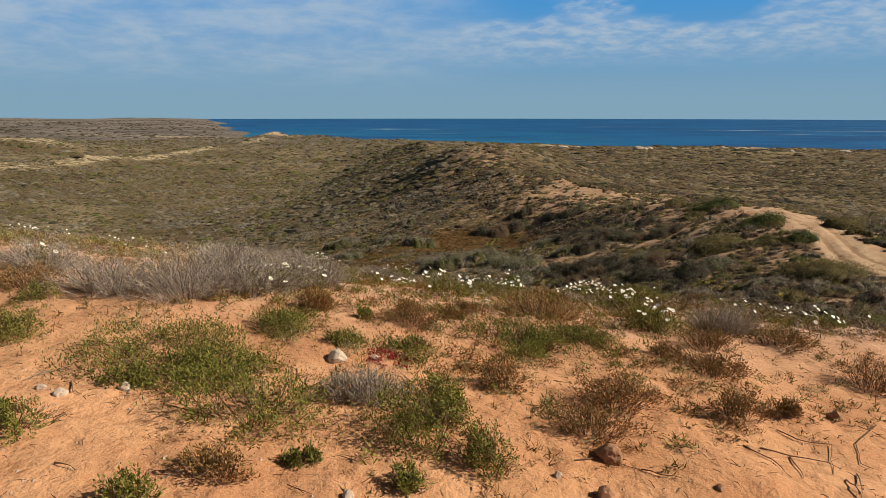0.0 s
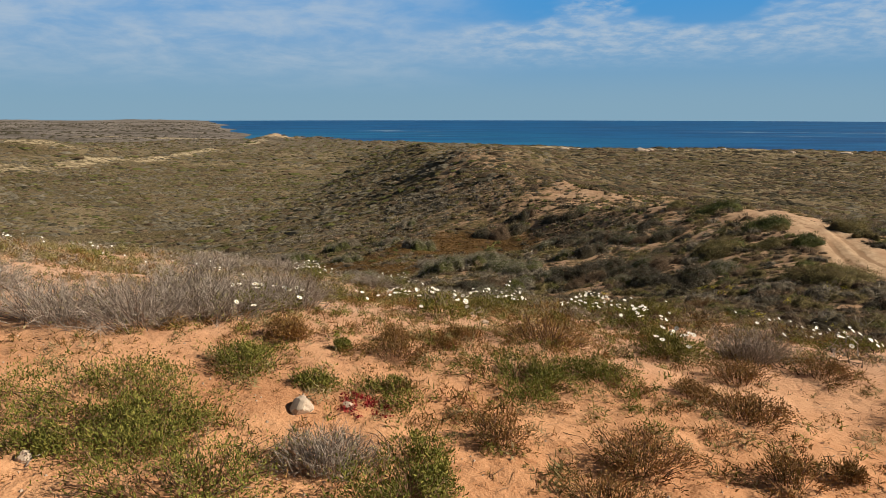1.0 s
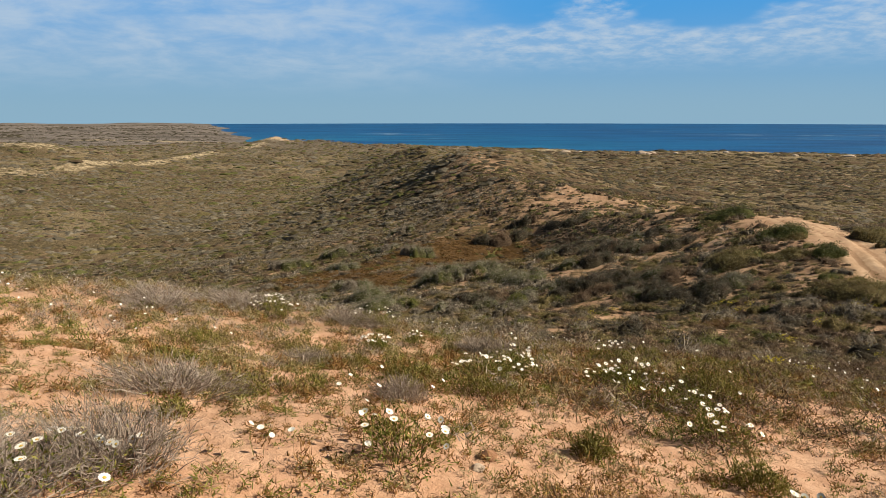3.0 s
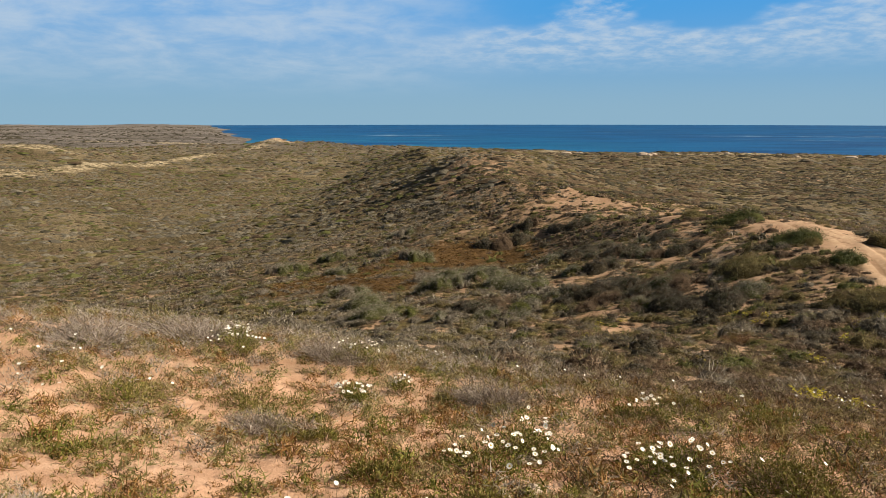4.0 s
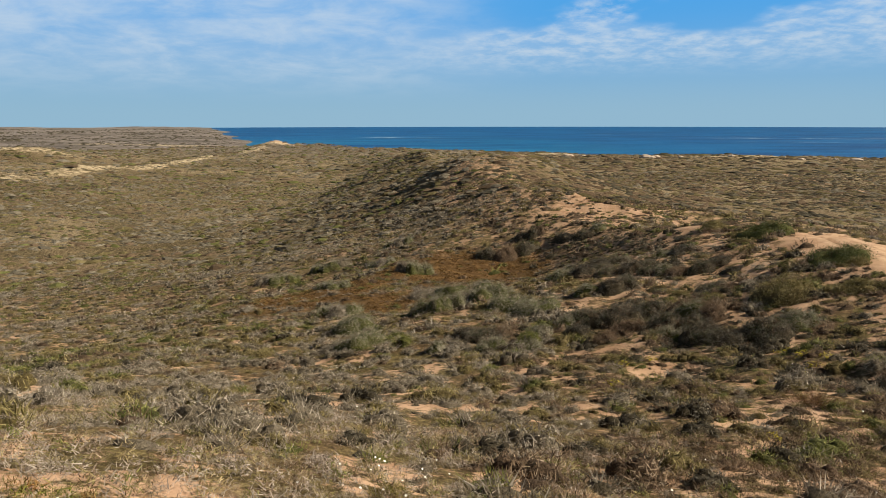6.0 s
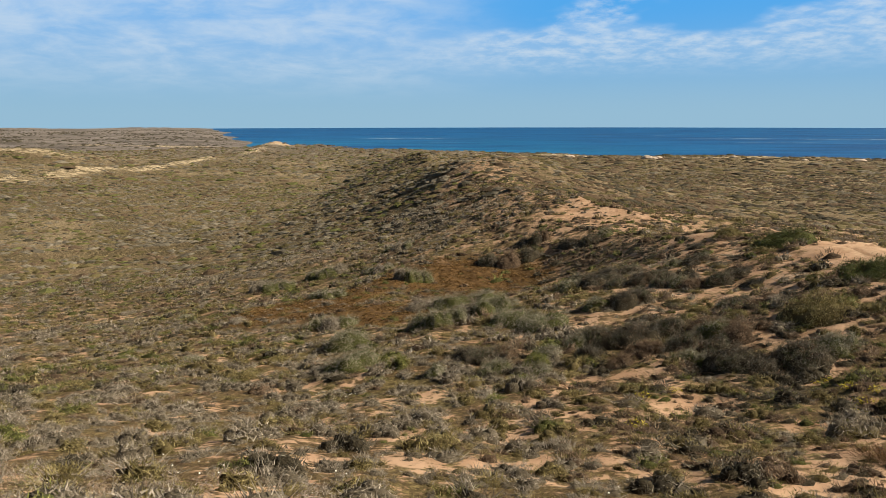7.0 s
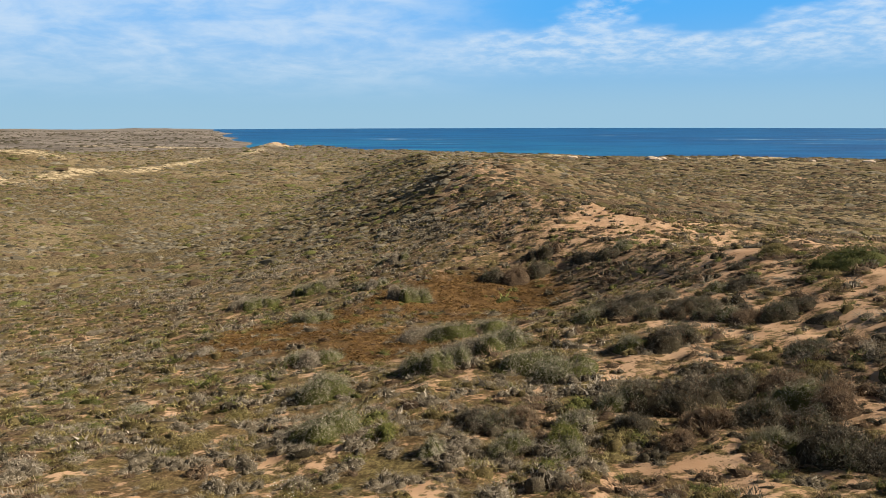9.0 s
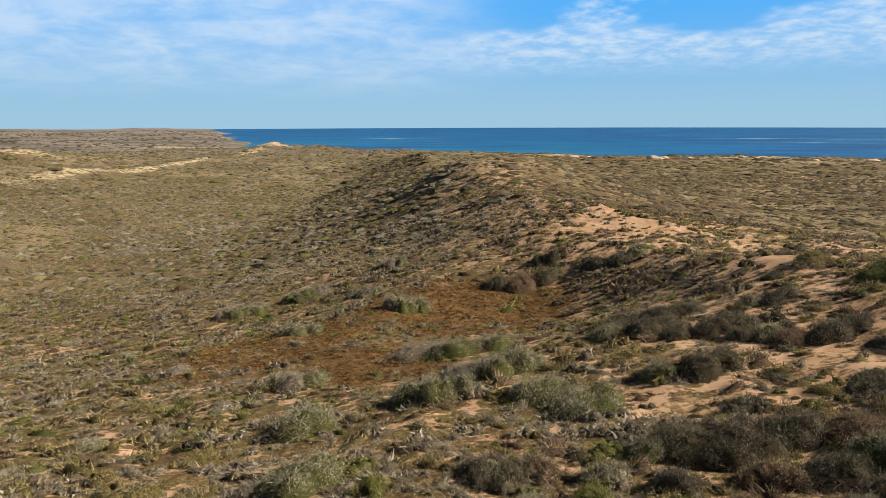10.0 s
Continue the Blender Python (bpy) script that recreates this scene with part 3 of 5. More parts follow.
def cushion(n, lobes, flat, g):
    """n places on the skin of a cushion 1 across and 'flat' high made of lobes, with the way they face and the way leaves lie."""
    a, r = g.uniform(0, 2 * np.pi, lobes), np.sqrt(g.uniform(0, 1, lobes)) * 0.34
    r[0] = 0.05
    lx, ly = r * np.cos(a), r * np.sin(a)
    lr = g.uniform(0.19, 0.30, lobes) * (1.15 - r)
    lh = flat * g.uniform(0.65, 1.05, lobes) * (1 - 1.6 * r * r)
    k = g.choice(lobes, n, p=lr**2 / (lr**2).sum())
    b, up = g.uniform(0, 2 * np.pi, n), g.uniform(0.02, 1, n)
    rad = np.sqrt(1 - up * up)
    skin = (0.80 + 0.22 * g.uniform(0, 1, n)) * (1 + 0.12 * np.sin(4 * b + k))
    c = np.stack([lx[k] + np.cos(b) * rad * lr[k] * skin, ly[k] + np.sin(b) * rad * lr[k] * skin, up * lh[k] * skin], 1)
    face = unit(np.stack([np.cos(b) * rad, np.sin(b) * rad, up * lr[k] / lh[k]], 1) + g.normal(0, 0.32, (n, 3)))
    way = unit(np.cross(face, g.normal(0, 1, (n, 3))) + face * 0.5 + [0, 0, 0.35])
    return c, face, way, np.stack([lx, ly, lr, lh], 1)


def heath_dome(n, blade, width, seed, flat=0.42, sides=8, rings=2):
    """A wind-shorn cushion 1 across with a ragged outline: n short blades on its skin, and its closed inside."""
    g = np.random.default_rng(seed)
    a = np.arange(sides) * 2 * np.pi / sides
    edge = 1 + 0.22 * np.sin(2 * a + g.uniform(0, 6)) + 0.14 * np.sin(3 * a + g.uniform(0, 6)) + g.normal(0, 0.07, sides)
    layers = []
    for k in range(rings + 1):
        t = k / (rings + 1)
        r = 0.50 * edge * (1 - t) ** 0.85 * g.uniform(0.72, 1.22, sides)
        z = -0.08 * flat + flat * math.sin(t * math.pi / 2) * g.uniform(0.62, 1.25, sides) * (0 if k == 0 else 1)
        layers.append(np.stack([r * np.cos(a + 0.5 * k) + 0.03 * k * g.normal(0, 1, sides), r * np.sin(a + 0.5 * k), z + 0 * a], 1))
    v = np.concatenate([*layers, [[g.normal(0, 0.05), g.normal(0, 0.05), flat * 0.98]]])
    i, q = np.arange(sides), (np.arange(sides) + 1) % sides
    f = []
    for k in range(rings):
        b, t = k * sides, (k + 1) * sides
        f += [np.stack([b + i, b + q, t + i], 1), np.stack([b + q, t + q, t + i], 1)]
    f.append(np.stack([rings * sides + i, rings * sides + q, 0 * i + (rings + 1) * sides], 1))
    f = np.concatenate(f)
    if not n:
        return np.zeros((0, 3, 3)), (v, f)
    pick = g.integers(0, len(f), n)
    w = g.dirichlet((1, 1, 1), n)[:, :, None]
    c = (v[f[pick]] * w).sum(1)
    way = unit(c * [1, 1, 0.8] * 1.6 + [0, 0, 0.55] + g.normal(0, 0.30, (n, 3)))
    side = unit(np.cross(way, g.normal(0, 1, (n, 3))))
    L, w = blade * g.uniform(0.5, 1.3, (n, 1)), width * g.uniform(0.6, 1.3, (n, 1))
    return np.stack([c - way * L * 0.3 - side * w * 0.5, c - way * L * 0.3 + side * w * 0.5, c + way * L * 0.7], 1), (v * (0.62 if n > 10 else 1.0), f)


def scatter(name, protos, x, y, size, tall, mat, label, category, sink=0.03, turn=np.pi, stretch=1.0, inside=None, smooth=True):
    """One mesh of many plants: each a turned and scaled copy of one of the tufts; their insides are a second mesh."""
    z = height(x, y)
    pick = rng.integers(0, len(protos), len(x))
    spin = rng.uniform(-turn, turn, len(x))

    def placed(p, s):
        c, sn = np.cos(spin[s])[:, None], np.sin(spin[s])[:, None]
        px, py, pz = p[None, :, 0] * stretch, p[None, :, 1], p[None, :, 2]
        w, t = size[s][:, None], tall[s][:, None]
        return np.stack([(px * c - py * sn) * w + x[s][:, None], (px * sn + py * c) * w + y[s][:, None], pz * t + z[s][:, None] - sink * t], -1)

    skins, hearts, faces, n = [], [], [], 0
    for k, p in enumerate(protos):
        s = pick == k
        if not s.any():
            continue
        if inside:
            p, (v, f) = p
            v = placed(v, s)
            hearts.append(v.reshape(-1, 3))
            faces.append((f[None] + (n + np.arange(v.shape[0]) * v.shape[1])[:, None, None]).reshape(-1, 3))
            n += v.shape[0] * v.shape[1]
        skins.append(placed(p.reshape(-1, 3), s).reshape(-1, 3))
    verts = np.concatenate(skins)
    if len(verts):
        tagged(new(name, mesh_of(name, verts, np.arange(len(verts)).reshape(-1, 3), mat)), label, category, kind="stuff")
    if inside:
        tagged(new(name + "_inside", mesh_of(name + "_inside", np.concatenate(hearts), np.concatenate(faces), inside, smooth)), label + ", their twiggy insides darkened for shade", category, kind="stuff")


def sandy_share(x, y):
    """0 where the sand is bare, 1 where scrub grows freely."""
    keep = np.ones_like(x)
    for cx, cy, rx, ry, _ in SANDY:
        d = ((x - cx) / rx) ** 2 + ((y - cy) / ry) ** 2 + 0.5 * grid_noise(x, y, 0.35 * min(rx, ry), 21)
        keep *= 0.5 + 0.5 * step01(d, 0.6, 1.3) if cy > 95 else 0.06 + 0.94 * step01(d, 0.5, 1.2)
    for cx, cy, rx, ry in FLECKED:
        if cy > 300:
            keep *= 0.3 + 0.7 * step01(((x - cx) / rx) ** 2 + ((y - cy) / ry) ** 2, 0.5, 1.2)
    off = np.abs(x - track_line(y))
    keep *= np.where((y > 29) & (y < 82), step01(off, 1.6, 2.6), 1)
    return keep


def rusty_share(x, y):
    keep = np.zeros_like(x)
    for cx, cy, rx, ry, _ in RUSTY:
        d = ((x - cx) / rx) ** 2 + ((y - cy) / ry) ** 2 + 0.6 * grid_noise(x, y, 2.5, 22)
        keep = np.maximum(keep, 1 - step01(d, 0.7, 1.2))
    return keep


def sow(count, near, far, wide=0.80, power=1.0, margin=0.0):
    """Places in the fan that the flight overlooks and a margin beside it, evenly by area or denser near."""
    d = near * (far / near) ** rng.uniform(0, 1, count) if power == 0 else np.sqrt(rng.uniform(near**2, far**2, count))
    u = rng.uniform(-wide, wide, count)
    return u * (d + margin), d


def sow_scrub():
    fine = [heath_dome(76, 0.26, 0.019, s, 0.36, 5, 1) for s in range(10)]
    middle = [heath_dome(54, 0.22, 0.024, 60 + s, 0.34, 5, 1) for s in range(10)]
    rough = [heath_dome(20, 0.24, 0.040, 20 + s, 0.32, 5, 1) for s in range(12)]
    far = [heath_dome(4, 0.20, 0.07, 40 + s, 0.24, 6, 1) for s in range(10)]
    last = [heath_dome(0, 0, 0, 50 + s, 0.20, 5, 1) for s in range(10)]
    kinds = (("grey_scrub", GREY, "low silvery grey scrub covering the dunes"), ("olive_scrub", OLIVE, "low olive scrub covering the dunes"), ("brown_scrub", BROWN, "low dry brown scrub covering the dunes"), ("green_scrub", GREEN, "low green scrub covering the dunes"), ("dark_scrub", DARK, "low dark twiggy scrub covering the dunes"))
    # near scrub takes the insides with shade in their colour
    inside = (GREY_SHADE_BODY, OLIVE_SHADE_BODY, BROWN_SHADE_BODY, GREEN_SHADE_BODY, DARK_SHADE_BODY)
    for zone, (count, near, end, protos, size) in enumerate(((5600, 24, 62, fine, 0.85), (6200, 58, 100, middle, 1.3), (14500, 95, 180, rough, 1.5), (24000, 155, 460, far, 2.4), (13000, 450, 1000, last, 5.6))):
        x, y = sow(count, near, end, 0.76)
        if zone < 1:
            x = np.where(rng.uniform(0, 1, count) < 0.3, np.abs(x), x) * 1.12
        keep = rng.uniform(0, 1, count) < sandy_share(x, y) * (1 - 0.8 * rusty_share(x, y)) * (0.6 + 0.4 * step01(grid_noise(x, y, size * 4, 31 + zone), -0.6, 0.1))
        keep &= y < 880 - 0.40 * np.clip(x, -300, 700)
        x, y = x[keep], y[keep]
        s = size * rng.uniform(0.4, 1.0, len(x)) * (1 + 1.3 * rng.uniform(0, 1, len(x)) ** 5)
        t = s * rng.uniform(0.7, 1.25, len(x)) * (0.8 if zone < 3 else 0.9)
        tone = grid_noise(x, y, 19, 51) * 0.5 + grid_noise(x, y, 5, 52) * 0.5 + rng.normal(0, 0.35, len(x))
        right = step01(x / y, -0.02, 0.2)
        kind = np.select([tone < -0.18 - 0.4 * right, tone < 0.10 - 0.30 * right, tone < 0.38 - 0.15 * right, tone < 0.70 - (0.36 if zone < 3 else 0.66) * right], [0, 1, 2, 3], 4)
        for k, (name, mat, label) in enumerate(kinds):
            m = kind == k
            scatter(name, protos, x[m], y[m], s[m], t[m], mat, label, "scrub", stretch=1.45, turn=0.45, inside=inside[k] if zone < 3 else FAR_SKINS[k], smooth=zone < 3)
    # broad cushions among the small scrub
    for zone, (count, near, end, protos, lo, hi) in enumerate((
        (720, 26, 64, [mound(340, 0.10, 0.015, 4 + s, 150 + s, solid=8) for s in range(5)], 1.1, 2.6),
        (2600, 60, 175, [mound(42, 0.13, 0.050, 2 + s % 3, 130 + s, solid=6) for s in range(7)], 1.0, 2.6),
    )):
        x, y = sow(count, near, end)
        keep = rng.uniform(0, 1, count) < sandy_share(x, y) * (1 - 0.9 * rusty_share(x, y))
        x, y = x[keep], y[keep]
        s = rng.uniform(lo, hi, len(x)) * rng.uniform(0.7, 1.0, len(x))
        tone = grid_noise(x, y, 24, 54) * 0.6 + rng.normal(0, 0.4, len(x)) + 0.35 * step01(x / y, 0.0, 0.2)
        kind = np.select([tone < 0.1, tone < 0.42, tone < 0.62, tone < 0.76], [0, 1, 4, 3], 2)
        for k, (name, mat, label) in enumerate(kinds):
            m = kind == k
            if m.any():
                scatter(name.replace("scrub", "cushions"), protos, x[m], y[m], s[m], s[m] * rng.uniform(0.9, 1.45, m.sum()), mat, label.replace("low", "rounded").replace("scrub covering", "cushion bushes on"), "bushes", turn=0.5, stretch=1.3, inside=inside[k])
    # far land beyond the bay
    x, y = sow(9000, 1000, 2900, 0.8)
    m = (x < -0.37 * y + 60) & (height(x, y) > SEA_LEVEL + 2)
    x, y = x[m], y[m]
    s = rng.uniform(6, 14, len(x))
    scatter("far_scrub", last, x, y, s, s * 0.7, DARK, "dark scrub on the far dunes along the coast", "scrub", inside=FAR_SKINS[4])
    # rust-coloured herbs in the hollow
    x, y = rng.uniform(-30, 36, 30000), rng.uniform(70, 130, 30000)
    m = rng.uniform(0, 1, len(x)) < rusty_share(x, y)
    x, y = x[m], y[m]
    s = rng.uniform(0.35, 0.75, len(x))
    scatter("rust_herbs", [tuft(8, 0.5, 0.2, 0.5, seed=60 + k) for k in range(3)], x, y, s, s * 0.5, RUST, "low rust-red herbs carpeting the floor of the hollow", "herbs")


sow_scrub()

# ---------------------------------------------------------------- plants and stones that stand on their own
def part(name, verts, faces, mat, parent, label="", smooth=False):
    """One mesh under a thing or under a part of it, in that thing's own coordinates."""
    ob = new(name, mesh_of(name, verts, faces, mat, smooth))
    ob.parent = parent
    return tagged(ob, label)


def ribbons(p0, p1, p2, width, g):
    """Thin bent twigs through three points each, that taper to their tips: vertices and triangles."""
    n = len(p0)
    side = unit(np.cross(p2 - p0, g.normal(0, 1, (n, 3)))) * np.reshape(width, (-1, 1)) * 0.5
    v = np.stack([p0 - side, p0 + side, p1 + side * 0.75, p1 - side * 0.75, p2], 1).reshape(-1, 3)
    k = np.arange(n)[:, None] * 5
    f = np.concatenate([k + [0, 1, 2], k + [0, 2, 3], k + [3, 2, 4]], 1).reshape(-1, 3)
    return v, f


def leaflets(c, way, length, width, g, face=None):
    """Kite-shaped leaves, folded a little along the middle."""
    n = len(c)
    side = unit(np.cross(way, g.normal(0, 1, (n, 3)) if face is None else face)) * np.reshape(width, (-1, 1)) * 0.5
    lift = np.cross(side, way)
    L = np.reshape(length, (-1, 1))
    v = np.stack([c, c + way * L * 0.5 + side + lift * 0.3, c + way * L, c + way * L * 0.5 - side + lift * 0.3], 1).reshape(-1, 3)
    k = np.arange(n)[:, None] * 4
    f = np.concatenate([k + [0, 1, 2], k + [0, 2, 3]], 1).reshape(-1, 3)
    return v, f


def blades(c, way, length, width, face):
    """Thin pointed leaves or twig ends."""
    side = unit(np.cross(way, face)) * np.reshape(width, (-1, 1)) * 0.5
    v = np.stack([c - side, c + side, c + way * np.reshape(length, (-1, 1))], 1).reshape(-1, 3)
    return v, np.arange(len(v)).reshape(-1, 3)


def joined(*pieces):
    vs, fs, n = [], [], 0
    for v, f in pieces:
        vs.append(v)
        fs.append(f + n)
        n += len(v)
    return np.concatenate(vs), np.concatenate(fs)


def on_ground(x, y, gx, gy, gz):
    """Lays the foot of a plant along the slope at x, y."""
    return gz + height(x + gx, y + gy) - height(x, y)


def stems_of(w, h, count, g, spread=1.0, lean=0.25):
    """Stems that fan out from a foot to an uneven dome: their three points."""
    a = g.uniform(0, 2 * np.pi, count)
    lobe = 1 + 0.25 * np.sin(2 * a + g.uniform(0, 6)) + 0.18 * np.sin(5 * a + g.uniform(0, 6))
    r = np.sqrt(g.uniform(0.0, 1.0, count)) * lobe * spread
    up = np.sqrt(np.clip(1.05 - (r / lobe / spread) ** 2, 0.03, 1)) * g.uniform(0.6, 1.1, count)
    tip = np.stack([np.cos(a) * r * w / 2, np.sin(a) * r * w / 2, up * h], 1)
    foot = tip * [0.45, 0.45, 0] + g.normal(0, 0.05, (count, 3)) * [w, w, 0]
    mid = foot * 0.45 + tip * 0.55 + g.normal(0, lean * 0.12, (count, 3)) * [w, w, h] + [0, 0, 0.06 * h]
    return foot, mid, tip


def bush(name, x, y, w, h, seed, label, category, group, leaf, stem, stems, leaves, length, width, clump=0.10, low=0.15, twigs=0, twig_width=0.004, lobes=0):
    """A bush: stems, and leaves (and bare twigs) gathered round them."""
    g = np.random.default_rng(seed)
    root = new(name)
    root.location = (x, y, float(height(x, y)))
    root.rotation_euler = (0, 0, 0)
    tagged(root, label, category, group)
    foot, mid, tip = stems_of(w, h, stems, g)
    pieces = [ribbons(foot - [0, 0, 0.03], mid, tip, np.full(stems, 0.004 + 0.004 * w), g)]
    if twigs:
        k = g.integers(0, stems, twigs)
        t = g.uniform(0.1, 0.95, (twigs, 1))
        at = foot[k] * (1 - t) + tip[k] * t
        way = unit(unit(tip[k] - foot[k]) + g.normal(0, 0.8, (twigs, 3)) + [0, 0, 0.25])
        L = 0.34 * h * g.uniform(0.4, 1.2, (twigs, 1))
        pieces.append(ribbons(at, at + way * L * 0.5 + g.normal(0, 0.03, (twigs, 3)) * h, at + way * L, np.full(twigs, twig_width), g))
    v, f = joined(*pieces)
    v[:, 2] = np.maximum(on_ground(x, y, v[:, 0], v[:, 1], v[:, 2]), on_ground(x, y, v[:, 0], v[:, 1], 0 * v[:, 2] - 0.05))
    part("branchwork", v, f, stem, root, "bare grey twigs" if twigs else "")
    if leaves and lobes and leaf not in (LEAF_GREEN, LEAF_OLIVE):
        full_share = -0.45
    else:
        full_share = -0.1
    if leaves and lobes:
        c, face, way, shape = cushion(int(leaves * 1.05), lobes, h / w, g)
        full = grid_noise(c[:, 0] + 0.6 * c[:, 2] + seed, c[:, 1] - 0.4 * c[:, 2], 0.13, 61) > full_share
        c, face, way = c[full], face[full], way[full]
        leaves = len(c)
        shoot = g.uniform(0, 1, (leaves, 1)) > (0.74 if leaf in (LEAF_GREEN, LEAF_OLIVE) else 0.8)
        c = c * np.where(shoot, g.uniform(1.0, 1.22, (leaves, 1)), 1.0)
        way = np.where(shoot, unit(way + [0, 0, 0.9]), way)
        if length > 0.1:
            v, f = blades(c * w, way, length * g.uniform(0.5, 1.3, leaves), width * g.uniform(0.6, 1.3, leaves), face)
        else:
            v, f = leaflets(c * w, way, length * g.uniform(0.5, 1.3, leaves), width * g.uniform(0.6, 1.3, leaves), g, face)
        v[:, 2] = on_ground(x, y, v[:, 0], v[:, 1], np.maximum(v[:, 2], -0.02))
        part("foliage", v, f, leaf, root)
        if leaf in (LEAF_GREEN, LEAF_OLIVE):
            return root
        # the heart's dark colour stands for shade inside the bush
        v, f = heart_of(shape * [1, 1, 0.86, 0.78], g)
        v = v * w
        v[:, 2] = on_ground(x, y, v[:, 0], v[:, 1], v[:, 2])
        part("heart", v, f, {GREY: GREY_SHADE_BODY, SAGE: GREEN_SHADE_BODY, OLIVE: OLIVE_SHADE_BODY, DARK: DARK_SHADE_BODY, UMBER: DARK_SHADE_BODY, BROWN: BROWN_SHADE_BODY}.get(leaf, GREEN_SHADE_BODY), root, "dense twiggy inside darkened for shade", True)
    elif leaves:
        k = g.integers(0, stems, leaves)
        t = g.uniform(low, 1.0, (leaves, 1)) ** 0.7
        c = np.where(t < 0.55, foot[k] + (mid[k] - foot[k]) * t / 0.55, mid[k] + (tip[k] - mid[k]) * (t - 0.55) / 0.45)
        c = c + g.normal(0, clump, (leaves, 3)) * [w * 0.5, w * 0.5, h * 0.5]
        way = unit(unit(tip[k] - foot[k] * 0.7) + g.normal(0, 0.6, (leaves, 3)))
        v, f = leaflets(c, way, length * g.uniform(0.5, 1.3, leaves), width * g.uniform(0.6, 1.3, leaves), g)
        v[:, 2] = on_ground(x, y, v[:, 0], v[:, 1], np.maximum(v[:, 2], -0.02))
        part("foliage", v, f, leaf, root)
    return root


def heart_of(shape, g, spokes=16, rings=6):
    """The inside of a bush of lobes: one closed dome over all of them."""
    a, r = np.meshgrid(np.arange(spokes) * 2 * np.pi / spokes, np.linspace(0, 1, rings + 1)[1:] * 0.52)
    x, y = np.concatenate([[0.0], (r * np.cos(a)).ravel()]), np.concatenate([[0.0], (r * np.sin(a)).ravel()])
    z = np.full(x.shape, -0.03)
    for lx, ly, lr, lh in shape:
        z = np.maximum(z, lh * np.sqrt(np.clip(1 - ((x - lx) ** 2 + (y - ly) ** 2) / (lr * lr), 0, 1)) - 0.02)
    z = z * g.uniform(0.85, 1.1, len(z))
    k = np.arange(spokes)
    q = (k + 1) % spokes
    f = [np.stack([0 * k, 1 + k, 1 + q], 1)]
    for i in range(rings - 1):
        b, t = 1 + i * spokes, 1 + (i + 1) * spokes
        f += [np.stack([b + k, t + k, t + q], 1), np.stack([b + k, t + q, b + q], 1)]
    return np.stack([x, y, z], 1), np.concatenate(f)


def spread(rows):
    """Wide thickets are several shrubs side by side."""
    out = []
    for x, y, w, h in rows:
        if w > 4.6:
            out += [(x - 0.29 * w, y + 0.05 * w, w * 0.52, h * 0.8), (x + 0.02 * w, y - 0.06 * w, w * 0.55, h), (x + 0.31 * w, y + 0.04 * w, w * 0.48, h * 0.85)]
        else:
            out.append((x, y, w, h))
    return out


def plain(name, c, rough=0.8):
    m, nt, b = material(name)
    n = Nodes(nt)
    n.put(b.inputs["Base Color"], n.mix(n.ramp(n.noise(25.0, 3), 0.35, 0.7, 0, 0.5), c, tuple(v * 0.62 for v in c)))
    b.inputs["Roughness"].default_value = rough
    return m


LEAF_GREEN = plant_material("fresh_leaf", (0.075, 0.082, 0.014), (0.135, 0.138, 0.024), (0.285, 0.260, 0.060), 4.0)
LEAF_DEEP = plant_material("leathery_leaf", (0.040, 0.052, 0.012), (0.075, 0.092, 0.020), (0.16, 0.17, 0.05), 2.5, 0.15, 0.5)
LEAF_OLIVE = plant_material("olive_leaf", (0.095, 0.085, 0.018), (0.165, 0.145, 0.030), (0.30, 0.26, 0.075), 4.0)
LEAF_RED = plant_material("rust_leaf", (0.115, 0.085, 0.022), (0.215, 0.100, 0.034), (0.36, 0.205, 0.075), 5.0)
LEAF_TAWNY = plant_material("tawny_leaf", (0.16, 0.085, 0.026), (0.28, 0.145, 0.038), (0.42, 0.26, 0.085), 3.0)
TWIG_GREY = plant_material("weathered_twig", (0.20, 0.155, 0.118), (0.30, 0.245, 0.200), (0.44, 0.375, 0.315), 3.0, 0.0)
TWIG_BROWN = plant_material("brown_twig", (0.095, 0.052, 0.029), (0.165, 0.095, 0.053), (0.28, 0.18, 0.11), 3.0, 0.0)
PETAL = plain("white_petal", (0.82, 0.80, 0.72), 0.6)
DISC = plain("yellow_disc", (0.62, 0.42, 0.04), 0.7)
CRIMSON = plant_material("crimson_leaf", (0.16, 0.012, 0.016), (0.26, 0.02, 0.022), (0.36, 0.05, 0.04), 6.0, 0.2)
YELLOW = plant_material("yellow_bloom", (0.36, 0.30, 0.02), (0.52, 0.44, 0.03), (0.66, 0.58, 0.08), 1.0)

GREEN_MATS = (
    (-2.01, 4.65, 1.10, 0.31), (-1.58, 4.39, 0.71, 0.19), (-1.18, 3.83, 0.92, 0.31), (-0.14, 3.67, 0.61, 0.39),
    (0.30, 3.39, 0.32, 0.35), (-1.49, 2.71, 0.20, 0.22), (-2.45, 3.36, 0.36, 0.15), (-3.50, 4.90, 0.41, 0.32),
    (-3.92, 6.00, 0.33, 0.22), (-0.18, 3.06, 0.18, 0.15), (-0.78, 3.25, 0.16, 0.09), (0.81, 5.91, 0.78, 0.22),
    (1.50, 6.12, 0.52, 0.20), (-0.29, 5.32, 0.45, 0.15), (-0.75, 6.22, 0.16, 0.14), (-1.90, 4.37, 0.41, 0.17),
    (-2.16, 4.13, 0.28, 0.16), (0.97, 6.00, 0.44, 0.17), (-1.43, 5.66, 0.58, 0.22), (-0.83, 5.33, 0.30, 0.15),
    (-0.10, 4.35, 0.44, 0.17), (0.01, 3.95, 0.33, 0.21),
)
